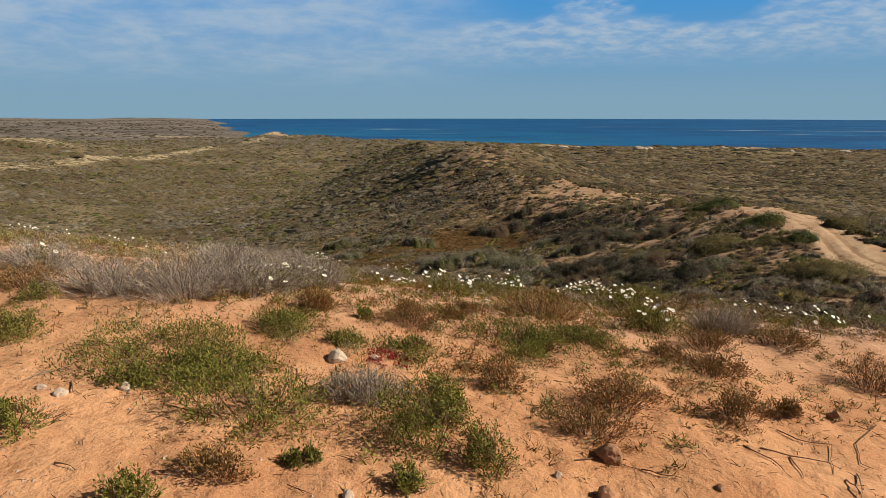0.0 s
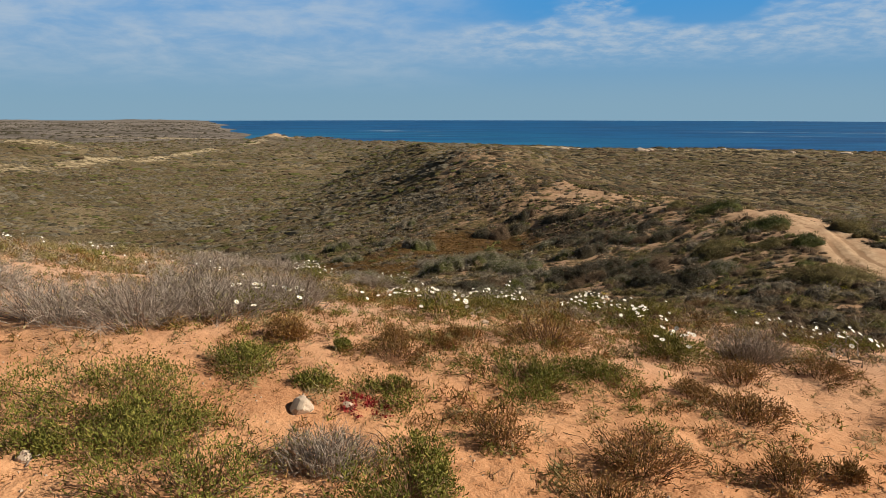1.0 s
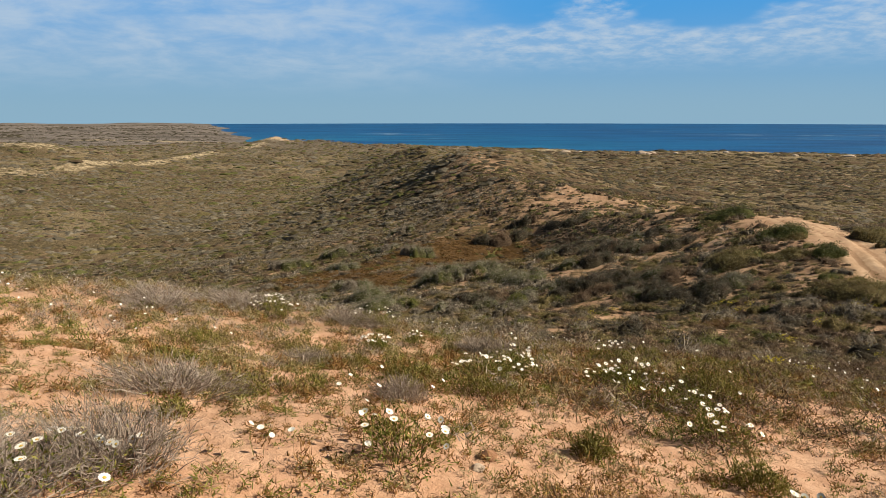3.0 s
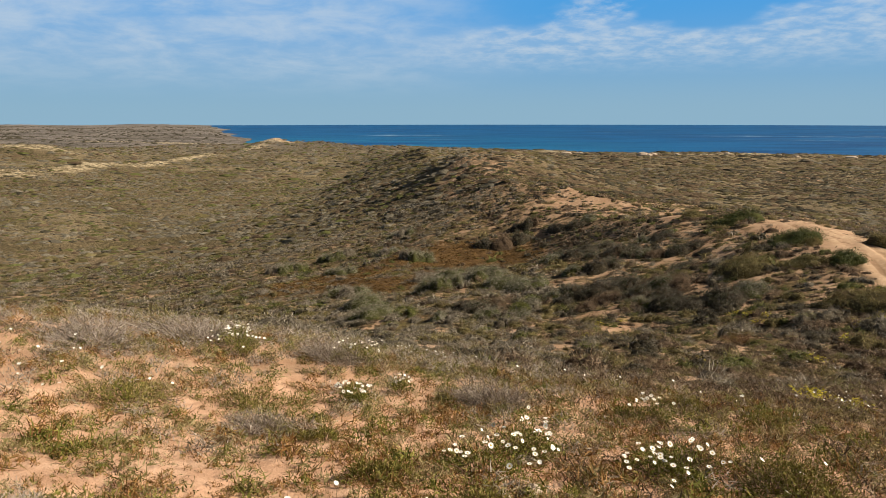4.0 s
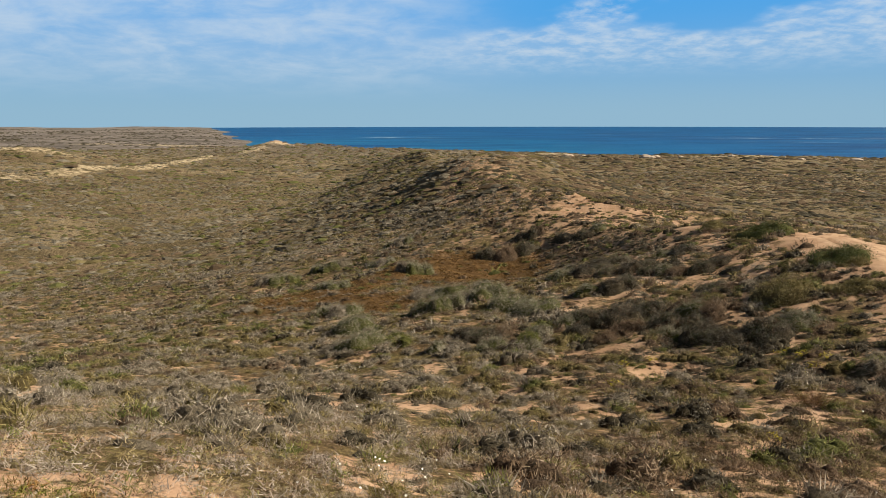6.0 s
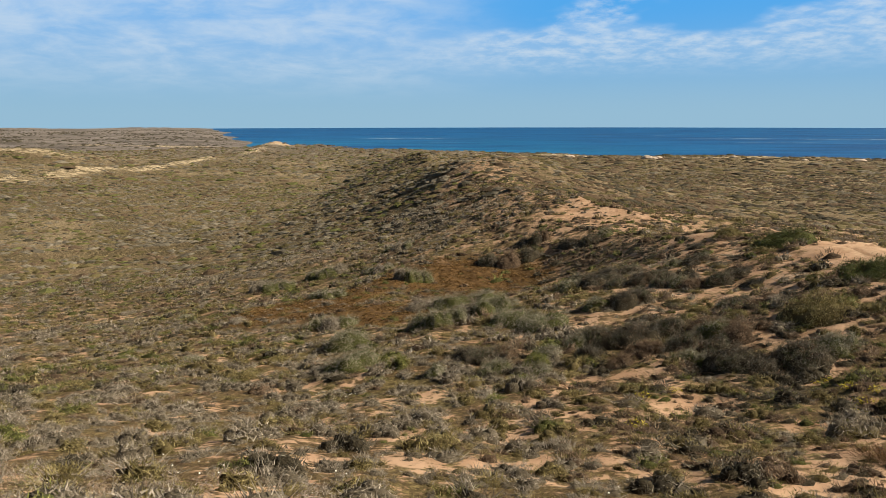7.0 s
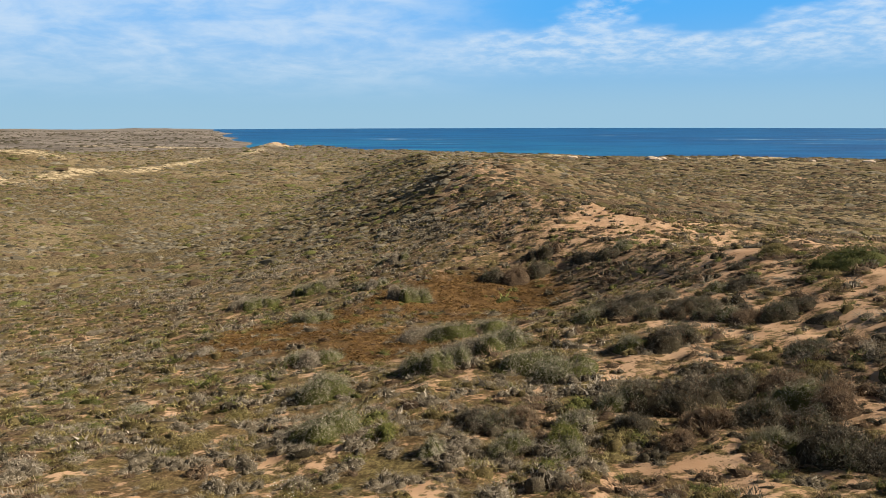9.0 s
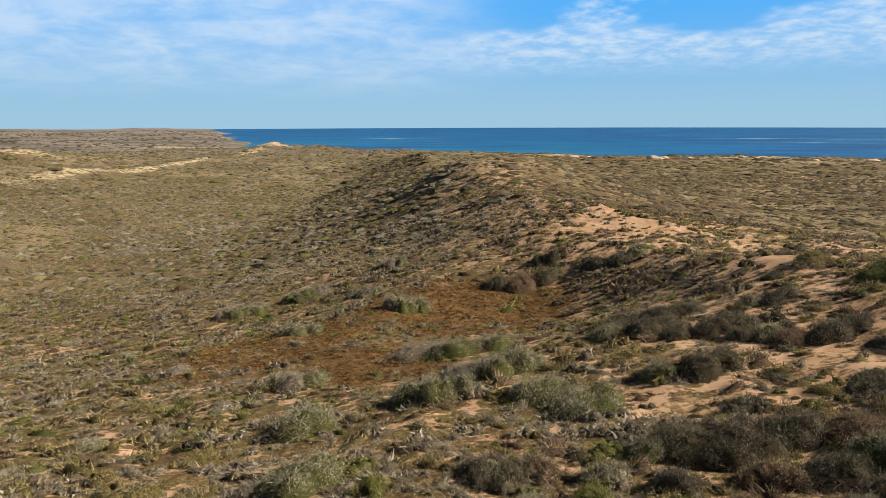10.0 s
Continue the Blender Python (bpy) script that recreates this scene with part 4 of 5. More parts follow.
RUST_CLUMPS = (
    (1.34, 4.49, 0.54, 0.32), (1.03, 3.97, 0.46, 0.23), (2.27, 4.41, 0.34, 0.26), (2.54, 5.54, 0.63, 0.26),
    (1.24, 7.34, 0.96, 0.41), (-1.19, 3.03, 0.30, 0.18), (-1.27, 6.39, 0.39, 0.27), (-4.35, 6.49, 0.60, 0.30),
    (2.67, 4.52, 0.17, 0.15), (4.03, 6.99, 0.59, 0.23), (4.20, 5.68, 0.49, 0.38), (2.27, 5.98, 0.34, 0.17),
    (3.03, 6.71, 0.50, 0.28), (0.47, 4.69, 0.33, 0.22), (-0.29, 6.15, 0.44, 0.20), (15.53, 36.52, 1.87, 0.78),
    (-0.34, 6.65, 0.27, 0.17), (0.31, 7.16, 0.35, 0.19), (0.14, 6.64, 0.31, 0.14), (-1.31, 6.44, 0.41, 0.25),
)
GREY_BUSHES = (
    (-3.41, 6.51, 0.90, 0.51), (-2.72, 6.59, 0.91, 0.58), (-2.21, 7.07, 0.91, 0.49), (-4.86, 7.50, 0.82, 0.41),
    (-2.48, 7.23, 0.85, 0.66), (-1.66, 7.77, 0.70, 0.57), (-0.55, 4.16, 0.36, 0.32), (-2.18, 9.91, 0.99, 0.42),
    (-4.56, 19.27, 1.49, 0.53), (-5.91, 17.77, 1.38, 0.51), (-0.05, 10.55, 0.49, 0.36), (-1.82, 19.26, 1.28, 0.48),
    (1.36, 16.44, 1.09, 0.50), (-1.82, 14.29, 0.71, 0.36), (3.61, 7.68, 0.62, 0.48),
)
LEAFY_BUSHES = (
    (-1.81, 8.98, 0.36, 0.26), (-2.06, 10.59, 0.60, 0.26), (-0.04, 12.07, 0.56, 0.32), (0.84, 11.35, 0.81, 0.37),
    (1.62, 8.93, 0.39, 0.26), (2.86, 8.68, 0.60, 0.30), (-1.35, 10.37, 1.02, 0.47), (0.08, 11.12, 0.55, 0.35),
    (-0.94, 13.61, 0.51, 0.25), (3.88, 11.92, 0.98, 0.63), (4.20, 12.46, 1.10, 0.51), (2.70, 7.56, 0.71, 0.35),
    (-4.10, 15.07, 1.30, 0.48), (-2.46, 15.76, 1.13, 0.45), (-0.19, 23.38, 0.71, 0.47), (5.58, 15.67, 0.75, 0.45),
    (4.82, 17.01, 0.96, 0.44),
)
DAISY_CLUMPS = (
    (-1.81, 7.31, 1.08, 0.34), (0.09, 8.36, 0.77, 0.39), (1.54, 13.14, 0.85, 0.37), (3.09, 12.73, 1.06, 0.35),
    (3.02, 9.78, 0.82, 0.36), (5.37, 8.66, 0.89, 0.28), (2.74, 7.67, 0.65, 0.29), (-4.88, 7.55, 0.41, 0.28),
    (-3.99, 19.74, 0.92, 0.38), (-1.21, 19.29, 1.20, 0.60), (0.99, 12.29, 0.94, 0.43), (3.15, 11.08, 0.97, 0.34),
    (-5.82, 53.23, 2.60, 0.60), (-0.94, 16.28, 0.68, 0.39), (1.46, 13.33, 0.77, 0.56), (-3.50, 18.38, 1.08, 0.59),
    (-0.90, 16.08, 0.47, 0.39), (3.62, 15.50, 0.81, 0.44), (-3.65, 19.03, 0.84, 0.53), (2.77, 12.60, 0.83, 0.25),
    (-0.15, 17.01, 0.52, 0.35),
)
HOLLOW_SHRUBS = (
    (0.30, 70.60, 5.24, 3.43), (1.53, 84.89, 9.82, 2.94), (-11.08, 79.97, 5.38, 2.24), (-7.70, 68.96, 4.53, 2.96),
    (-5.88, 60.83, 4.40, 2.48), (4.23, 74.99, 6.41, 3.20), (8.83, 66.80, 4.24, 1.96), (-3.55, 104.10, 5.62, 3.64),
    (-9.76, 116.77, 4.65, 1.94), (-19.63, 124.24, 7.20, 3.81), (-14.84, 98.16, 4.89, 2.45), (-28.09, 119.88, 7.30, 3.65),
    (-8.03, 132.94, 5.50, 3.21), (6.87, 68.81, 4.13, 2.41),
)
DARK_SHRUBS = (
    (13.97, 59.50, 7.52, 2.85), (15.78, 68.94, 6.18, 2.75), (24.94, 71.92, 6.62, 2.21), (22.21, 73.77, 4.62, 1.93),
    (10.56, 112.06, 9.46, 4.00), (22.38, 111.07, 7.80, 2.84), (15.24, 116.90, 5.35, 3.82), (19.72, 76.13, 6.91, 2.44),
    (15.29, 78.85, 6.91, 2.59), (13.81, 56.52, 2.80, 1.86), (11.55, 60.68, 2.97, 1.89), (20.38, 50.50, 6.85, 2.16),
    (3.84, 59.12, 4.64, 1.81), (17.68, 82.36, 8.32, 2.31), (25.64, 80.19, 4.83, 1.76), (18.71, 58.49, 3.74, 1.75),
    (22.37, 62.93, 3.17, 1.73), (15.70, 55.80, 3.39, 1.36), (17.22, 51.00, 3.25, 1.39), (7.76, 58.36, 2.75, 1.50),
)
DUNE_BUSHES = (
    (31.97, 62.17, 6.13, 2.03), (35.19, 79.57, 7.55, 2.47), (30.99, 53.38, 3.42, 1.46), (26.71, 43.28, 6.98, 2.02),
    (24.94, 56.26, 5.81, 1.94), (32.33, 60.41, 2.07, 1.04), (37.86, 58.64, 4.52, 1.76), (28.45, 53.84, 3.51, 0.88),
    (32.72, 86.53, 4.04, 1.35),
)
THICKET = (
    (16.15, 55.92, 2.40, 1.50), (18.35, 56.39, 3.00, 1.90), (19.27, 55.39, 2.60, 1.70), (17.05, 53.48, 2.40, 1.60),
    (15.50, 53.09, 2.20, 1.40), (17.23, 52.22, 2.60, 1.60), (14.52, 56.08, 1.60, 1.20), (10.19, 60.08, 2.00, 1.20),
    (10.46, 56.61, 1.80, 1.10), (12.93, 58.72, 1.70, 1.10), (11.83, 54.63, 1.80, 1.10),
)
SAGE_BUSHES = (
    (4.25, 55.82, 2.20, 1.50), (6.49, 55.85, 2.00, 1.40), (2.97, 59.35, 1.60, 1.10), (5.21, 59.29, 1.50, 1.00),
    (6.92, 54.93, 1.60, 1.10), (0.23, 56.22, 1.70, 1.20), (-2.62, 58.73, 1.80, 1.30), (8.13, 65.85, 1.90, 1.30),
    (6.98, 75.50, 2.00, 1.20),
)
DUNE_MATS = (
    (19.16, 66.60, 1.50, 0.70), (20.38, 63.87, 1.60, 0.70), (16.64, 63.56, 1.30, 0.60), (19.55, 60.02, 1.70, 0.80),
    (14.64, 62.77, 1.30, 0.60), (17.64, 61.46, 1.40, 0.60), (23.06, 64.23, 1.50, 0.70), (21.36, 59.63, 1.60, 0.70),
    (24.94, 97.18, 2.20, 0.90), (24.85, 87.88, 2.00, 0.80), (25.14, 81.56, 1.90, 0.80), (28.86, 85.56, 2.00, 0.80),
    (27.60, 77.47, 1.80, 0.80), (27.01, 72.71, 1.90, 0.80), (22.29, 79.14, 1.80, 0.70), (20.14, 83.22, 1.80, 0.70),
    (24.20, 72.45, 1.50, 0.70), (26.26, 68.39, 1.60, 0.70),
)
SAGE_CUSHIONS = (
    (-31.93, 82.51, 1.80, 0.90), (-21.53, 69.79, 2.00, 1.00), (-23.03, 65.01, 1.70, 0.90), (-21.63, 78.67, 1.90, 1.00),
    (-22.99, 86.82, 2.00, 1.00), (-34.61, 100.44, 2.20, 1.00), (-14.88, 75.27, 1.70, 0.90), (-12.50, 65.09, 1.70, 1.00),
    (-52.08, 118.84, 2.40, 1.10), (-49.08, 102.93, 2.20, 1.00), (-8.20, 60.65, 1.50, 0.90), (-13.57, 60.62, 1.50, 0.90),
)
STONES = (
    (-0.84, 4.89, 0.18, 0.12), (-0.55, 5.00, 0.10, 0.06), (-0.47, 2.90, 0.07, 0.06), (0.93, 3.18, 0.11, 0.09),
    (1.06, 3.61, 0.18, 0.14), (0.69, 3.33, 0.05, 0.05), (-2.12, 3.98, 0.10, 0.07), (-2.44, 3.79, 0.09, 0.06),
    (3.11, 4.58, 0.11, 0.12), (1.62, 3.28, 0.06, 0.05), (-2.61, 3.87, 0.08, 0.04), (-1.95, 5.41, 0.05, 0.05),
    (1.04, 11.75, 0.08, 0.08), (1.36, 11.88, 0.23, 0.15), (0.96, 11.29, 0.09, 0.07), (0.75, 8.61, 0.15, 0.09),
    (0.65, 8.35, 0.12, 0.06), (1.42, 12.89, 0.30, 0.14), (-0.45, 6.96, 0.05, 0.03), (-1.31, 6.78, 0.17, 0.17),
)

for k, (x, y, w, h) in enumerate(GREEN_MATS):
    bush("green_herb", x, y, w * 1.40, h * 0.80, 100 + k, "low spreading green herb with fine leaves on orange sand", "herb", "green herbs on the sand", LEAF_GREEN, TWIG_BROWN, int(16 + 50 * w), int(1300 + 6500 * w * w + 2600 * w), 0.028, 0.0088, lobes=int(6 + 18 * w), twigs=int(60 + 320 * w))
for k, (x, y, w, h) in enumerate(RUST_CLUMPS):
    leaf = LEAF_TAWNY if k in (4, 6) else LEAF_RED
    label = "tawny orange clump of drying grass on sand" if k in (4, 6) else "reddish-brown dry herb clump on orange sand"
    bush("dry_herb", x, y, w * 1.25, h * 0.88, 200 + k, label, "herb", "dry herbs on the sand", leaf, TWIG_BROWN, int(40 + 110 * w), int(500 + 2600 * w), 0.030, 0.0085, 0.12, twigs=int(80 + 260 * w), twig_width=0.004)
for k, (x, y, w, h) in enumerate(GREY_BUSHES):
    bush("dead_bush", x, y, w * 1.6, h * 0.85, 300 + k, "leafless weathered grey bush of fine twigs", "bush", "dead grey bushes", OLIVE, TWIG_GREY, int(120 + 160 * w), int(120 + 160 * w), 0.04, 0.012, 0.10, 0.05, twigs=int(1700 + 2300 * w), twig_width=0.0022 + 0.0009 * min(y / 8, 3))
for k, (x, y, w, h) in enumerate(LEAFY_BUSHES):
    bush("leafy_bush", x, y, w * 1.25, h * 0.65, 400 + k, "low olive-green bush with small narrow leaves", "bush", "leafy green bushes", LEAF_OLIVE, TWIG_BROWN, int(25 + 40 * w), int(700 + 2400 * w), 0.05, 0.012, lobes=int(6 + 9 * w), twigs=int(40 + 120 * w))


def daisy(at, tilt, spin, size, parent, petals):
    """One flower head: a ring of white petals and a yellow disc."""
    head = new("flower", petals[0])
    head.parent = parent
    head.location, head.rotation_euler, head.scale = at, (tilt, 0, spin), (size, size, size)
    eye = new("disc", petals[1])
    eye.parent = head
    return head


def daisy_meshes():
    g = np.random.default_rng(5)
    n = 14
    a = np.arange(n) * 2 * np.pi / n + g.normal(0, 0.06, n)
    out = np.stack([np.cos(a), np.sin(a), np.full(n, 0.12)], 1)
    side = np.stack([-np.sin(a), np.cos(a), 0 * a], 1) * 0.115
    c = out * 0.16
    v = np.stack([c - side * 0.5, c + side * 0.5, out * 0.40 + side, out * 0.52, out * 0.40 - side], 1).reshape(-1, 3)
    k = np.arange(n)[:, None] * 5
    f = np.concatenate([k + [0, 1, 2], k + [0, 2, 4], k + [4, 2, 3]], 1).reshape(-1, 3)
    petals = mesh_of("flower", v, f, PETAL)
    b = np.arange(8) * np.pi / 4
    ring = np.stack([np.cos(b) * 0.15, np.sin(b) * 0.15, np.full(8, 0.03)], 1)
    top = np.stack([np.cos(b) * 0.08, np.sin(b) * 0.08, np.full(8, 0.08)], 1)
    v = np.concatenate([ring, top, [[0, 0, 0.09]]])
    f = [(i, (i + 1) % 8, 8 + i) for i in range(8)] + [((i + 1) % 8, 8 + (i + 1) % 8, 8 + i) for i in range(8)] + [(8 + i, 8 + (i + 1) % 8, 16) for i in range(8)]
    return petals, mesh_of("disc", v, np.array(f), DISC, True)


DAISY = daisy_meshes()
for k, (x, y, w, h) in enumerate(DAISY_CLUMPS):
    g = np.random.default_rng(500 + k)
    clump = bush("daisy_clump", x, y, w, h * 0.85, 520 + k, "clump of white daisies with yellow centres above green foliage", "flowers", "daisy clumps", LEAF_GREEN, TWIG_BROWN, int(20 + 40 * w), int(250 + 700 * w), 0.05, 0.014, 0.12)
    for _ in range(int(7 + 9 * w + (6 if k == 0 else 0))):
        a, r = g.uniform(0, 2 * np.pi), math.sqrt(g.uniform(0, 1)) * w * 0.52
        px, py = r * math.cos(a), r * math.sin(a)
        pz = float(on_ground(x, y, px, py, h * g.uniform(0.75, 1.1) * (1 - 0.35 * (2 * r / w) ** 2)))
        daisy((px, py, pz), g.uniform(-0.2, 0.9), g.uniform(-0.9, 1.4), 0.056 * g.uniform(0.75, 1.15), clump, DAISY)

for k, (x, y, w, h) in enumerate(spread(HOLLOW_SHRUBS)):
    leaf, label = ((SAGE, "green and grey rounded shrub in the hollow"), (GREY, "pale grey-green rounded shrub in the hollow"))[1 if k % 4 == 3 else 0]
    bush("rounded_shrub", x, y, w * 1.05, h * 0.58, 600 + k, label, "shrub", "shrubs in the hollow", leaf, TWIG_GREY, int(30 + 12 * w), int(1500 + 1400 * w), 0.17, 0.028, lobes=int(7 + 1.6 * w), twigs=int(60 + 60 * w), twig_width=0.014)
for k, (x, y, w, h) in enumerate(spread(DARK_SHRUBS)):
    bush("dark_shrub", x, y, w * 0.86, h * 0.52, 700 + k, "dark grey-brown twiggy shrub on the dune slope", "shrub", "dark shrubs on the slope", (UMBER, DARK, UMBER, SAGE, DARK, UMBER, BROWN)[k % 7], TWIG_BROWN, int(30 + 12 * w), int(1600 + 1500 * w), 0.16, 0.028, lobes=int(8 + 1.8 * w), twigs=int(80 + 80 * w), twig_width=0.014)
for k, (x, y, w, h) in enumerate(THICKET):
    bush("thicket_shrub", x, y, w * 1.08, h * 0.75, 850 + k, ("dark umber twiggy shrub in the thicket on the slope", "reddish-brown dry shrub in the thicket on the slope")[k % 4 == 2], "shrub", "thicket on the slope", BROWN if k % 4 == 2 else (UMBER, SAGE, DARK)[k % 3], TWIG_BROWN, int(30 + 14 * w), int(1600 + 2000 * w), 0.15, 0.024, lobes=int(6 + 2 * w), twigs=int(90 + 90 * w), twig_width=0.012)
for k, (x, y, w, h) in enumerate(SAGE_BUSHES):
    bush("sage_bush", x, y, w * 1.15, h * 0.62, 870 + k, ("grey-green sage bush on sandy scrub slope", "fresh green leafy bush on sandy scrub slope")[k % 5 == 1], "bush", "sage bushes on the slope", GREEN if k % 5 == 1 else SAGE, TWIG_GREY, int(30 + 14 * w), int(1500 + 1900 * w), 0.14, 0.024, lobes=int(6 + 2 * w), twigs=int(70 + 80 * w), twig_width=0.010)
for k, (x, y, w, h) in enumerate(DUNE_MATS):
    bush("dune_mat", x, y, w * 1.3, h * 0.5, 890 + k, "low dark mat of scrub spreading over pale sand", "scrub", "low mats on the sandy dune", (UMBER, OLIVE, DARK)[k % 3], TWIG_BROWN, int(16 + 8 * w), int(500 + 600 * w), 0.14, 0.030, lobes=int(5 + 2 * w))
for k, (x, y, w, h) in enumerate(SAGE_CUSHIONS):
    bush("sage_cushion", x, y, w * 1.3, h * 0.55, 910 + k, "pale silvery sage cushion among low scrub", "bush", "sage cushions", (GREY, SAGE, GREY, OLIVE)[k % 4], TWIG_GREY, int(20 + 12 * w), int(1000 + 1300 * w), 0.14, 0.024, lobes=int(6 + 2 * w), twigs=int(40 + 60 * w), twig_width=0.010)
for k, (x, y, w, h) in enumerate(DUNE_BUSHES):
    bush("dune_bush", x, y, w * 0.85, h * 0.62, 800 + k, "dense dark green bush on bare pale dune sand", "bush", "bushes on the sandy dune", LEAF_DEEP if k in (0, 1, 2) else OLIVE, TWIG_BROWN, int(20 + 10 * w), int(1200 + 1000 * w), 0.15, 0.045, lobes=int(6 + 1.2 * w))


def stone(x, y, w, h, seed, mat, label):
    bm = bmesh.new()
    bmesh.ops.create_icosphere(bm, subdivisions=3, radius=0.5)
    for v in bm.verts:
        k = 1 + 0.34 * noise.noise(v.co * 2.3 + Vector((seed, 0, 0))) + 0.20 * noise.noise(v.co * 6 + Vector((0, seed, 0)))
        v.co = Vector((v.co.x * w * k, v.co.y * w * 0.8 * k, max(v.co.z, -0.28) * h * 1.1 * k))
    g = random.Random(seed)
    for _ in range(7):
        d = Vector((g.uniform(-1, 1), g.uniform(-1, 1), g.uniform(-0.2, 1))).normalized()
        cut = g.uniform(0.36, 0.48)
        for v in bm.verts:
            p = Vector((v.co.x / w, v.co.y / w, v.co.z / h))
            over = p.dot(d) - cut
            if over > 0:
                p -= d * over * 0.9
                v.co = Vector((p.x * w, p.y * w, p.z * h))
    me = bpy.data.meshes.new("stone")
    bm.to_mesh(me)
    bm.free()
    me.materials.append(mat)
    ob = new("stone", me)
    ob.location = (x, y, float(height(x, y)) + 0.18 * h)
    ob.rotation_euler = (0, 0, seed * 1.7)
    return tagged(ob, label, "stone", "stones on the sand")


PALE_STONE, BROWN_STONE = plain("limestone", (0.52, 0.41, 0.31), 0.95), plain("sandstone", (0.33, 0.17, 0.090), 0.95)
for k, (x, y, w, h) in enumerate(STONES):
    brown = k in (3, 4, 8, 9, 15, 19)
    stone(x, y, w, h, k + 1, BROWN_STONE if brown else PALE_STONE, "rough brown sandstone lump half sunk in sand" if brown else "small pale limestone lying on orange sand")


# pale outcrops along the shore
OUTCROPS = ((208.0, 668.0, 13.0, 4.6), (219.0, 671.0, 12.0, 3.8), (213.0, 664.0, 9.0, 2.8), (142.0, 735.0, 12.0, 3.0), (158.0, 742.0, 9.0, 2.5), (299.0, 676.0, 8.0, 3.0), (242.0, 664.0, 6.0, 2.4), (342.0, 622.0, 7.0, 2.6), (395.0, 622.0, 11.0, 3.5), (378.0, 628.0, 6.0, 2.5))
for k, (x, y, w, h) in enumerate(OUTCROPS):
    rock = stone(x, y, w, h, 40 + k, PALE_STONE, "pale weathered limestone outcrop among shore scrub")
    tagged(rock, category="outcrop", group="outcrops along the shore")
    rock.name = "outcrop"


# a crimson mat of succulent leaves between the green herbs
bush("crimson_herb", -0.45, 5.05, 0.42, 0.05, 905, "flat crimson succulent mat on orange sand", "herb", "", CRIMSON, TWIG_BROWN, 20, 420, 0.03, 0.012, 0.10)

# dead sticks and bared roots on the sand: points on the plan
STICKS = (
    ((2.45, 4.23), (2.53, 4.09), (2.74, 4.05), (2.50, 3.62)), ((2.07, 3.94), (2.15, 3.72), (2.16, 3.50)), ((2.17, 3.93), (2.51, 3.76), (2.62, 3.73)),
    ((2.35, 3.85), (2.25, 3.52)), ((2.55, 3.57), (2.46, 3.28)), ((2.68, 3.66), (2.50, 3.35)), ((3.36, 4.48), (2.98, 4.12), (2.79, 3.79), (2.84, 3.74)),
    ((1.23, 3.49), (1.29, 3.44), (1.43, 3.38)), ((0.82, 3.51), (1.00, 3.60), (1.22, 3.49)), ((-2.79, 4.00), (-2.78, 4.18), (-2.58, 4.27)),
    ((-2.48, 4.00), (-2.37, 3.82), (-2.32, 3.82)), ((-1.99, 2.98), (-1.86, 2.93)), ((-1.08, 3.82), (-0.88, 3.87)), ((-2.07, 3.91), (-2.08, 4.17)), ((-1.43, 2.93), (-1.34, 3.00)),
)


def stick(points, seed, mat, label):
    """A crooked stick that lies on the sand, tapering to its tip."""
    g = random.Random(seed)
    line = []
    for (ax, ay), (bx, by) in zip(points, points[1:]):
        for i in range(4):
            t = i / 4
            line.append((ax + (bx - ax) * t + g.gauss(0, 0.004), ay + (by - ay) * t + g.gauss(0, 0.004)))
    line.append(points[-1])
    verts, faces, n, arch = [], [], len(line), g.uniform(0.004, 0.018)
    for i, (px, py) in enumerate(line):
        qx, qy = line[min(i + 1, n - 1)]
        ox, oy = line[max(i - 1, 0)]
        way = Vector((qx - ox, qy - oy, 0)).normalized()
        side = Vector((-way.y, way.x, 0))
        r = 0.0046 * (1.15 - 0.75 * i / (n - 1)) * g.uniform(0.85, 1.15)
        c = Vector((px - line[0][0], py - line[0][1], float(height(px, py) - height(*line[0])) + 0.006 + arch * math.sin(math.pi * i / (n - 1))))
        verts += [c + side * r * math.cos(k * math.pi / 3) + Vector((0, 0, r * math.sin(k * math.pi / 3))) for k in range(6)]
    for i in range(n - 1):
        faces += [(i * 6 + k, i * 6 + (k + 1) % 6, i * 6 + 6 + (k + 1) % 6, i * 6 + 6 + k) for k in range(6)]
    ob = new("stick", mesh_of("stick", np.array(verts), np.array(faces), mat, True))
    ob.location = (*line[0], float(height(*line[0])))
    return tagged(ob, label, "stick", "sticks on the sand")


for k, row in enumerate(STICKS):
    grey = k in (9, 12, 13, 14)
    stick(row, k, TWIG_GREY if grey else TWIG_BROWN, "pale weathered dead stick lying on orange sand" if grey else "dark dry root bared on orange sand")

# ---------------------------------------------------------------- small growth and litter on the sand
def sand_growth(x, y):
    """How thickly small plants stand on the near sand."""
    thick = 0.22 + 0.75 * step01(grid_noise(x, y, 1.1, 71) + 0.6 * grid_noise(x, y, 0.4, 72), -0.1, 0.6)
    thick *= (0.12 + 0.88 * step01(y, 3.2, 5.2)) * (1 + 0.5 * step01(y, 10, 14))
    thick *= 1 - 0.7 * step01(x - 1.4 - 0.25 * y, 0, 0.8) * (1 - step01(y, 6, 8))
    thick *= 1 - 0.8 * (1 - step01(x + 1.9 + 0.12 * y, -0.6, 0.4)) * (1 - step01(y, 5, 6.5))
    thick *= 0.75 + 1.2 * np.exp(-(((x - 0.1 * y + 0.3) / (0.36 * y)) ** 2))
    return thick


def near_places(count, near, far, wide=0.95):
    x, y = sow(int(count * 1.4), near, far, wide, margin=3.5)
    m = rng.uniform(0, 1, len(x)) < sand_growth(x, y)
    return x[m], y[m]


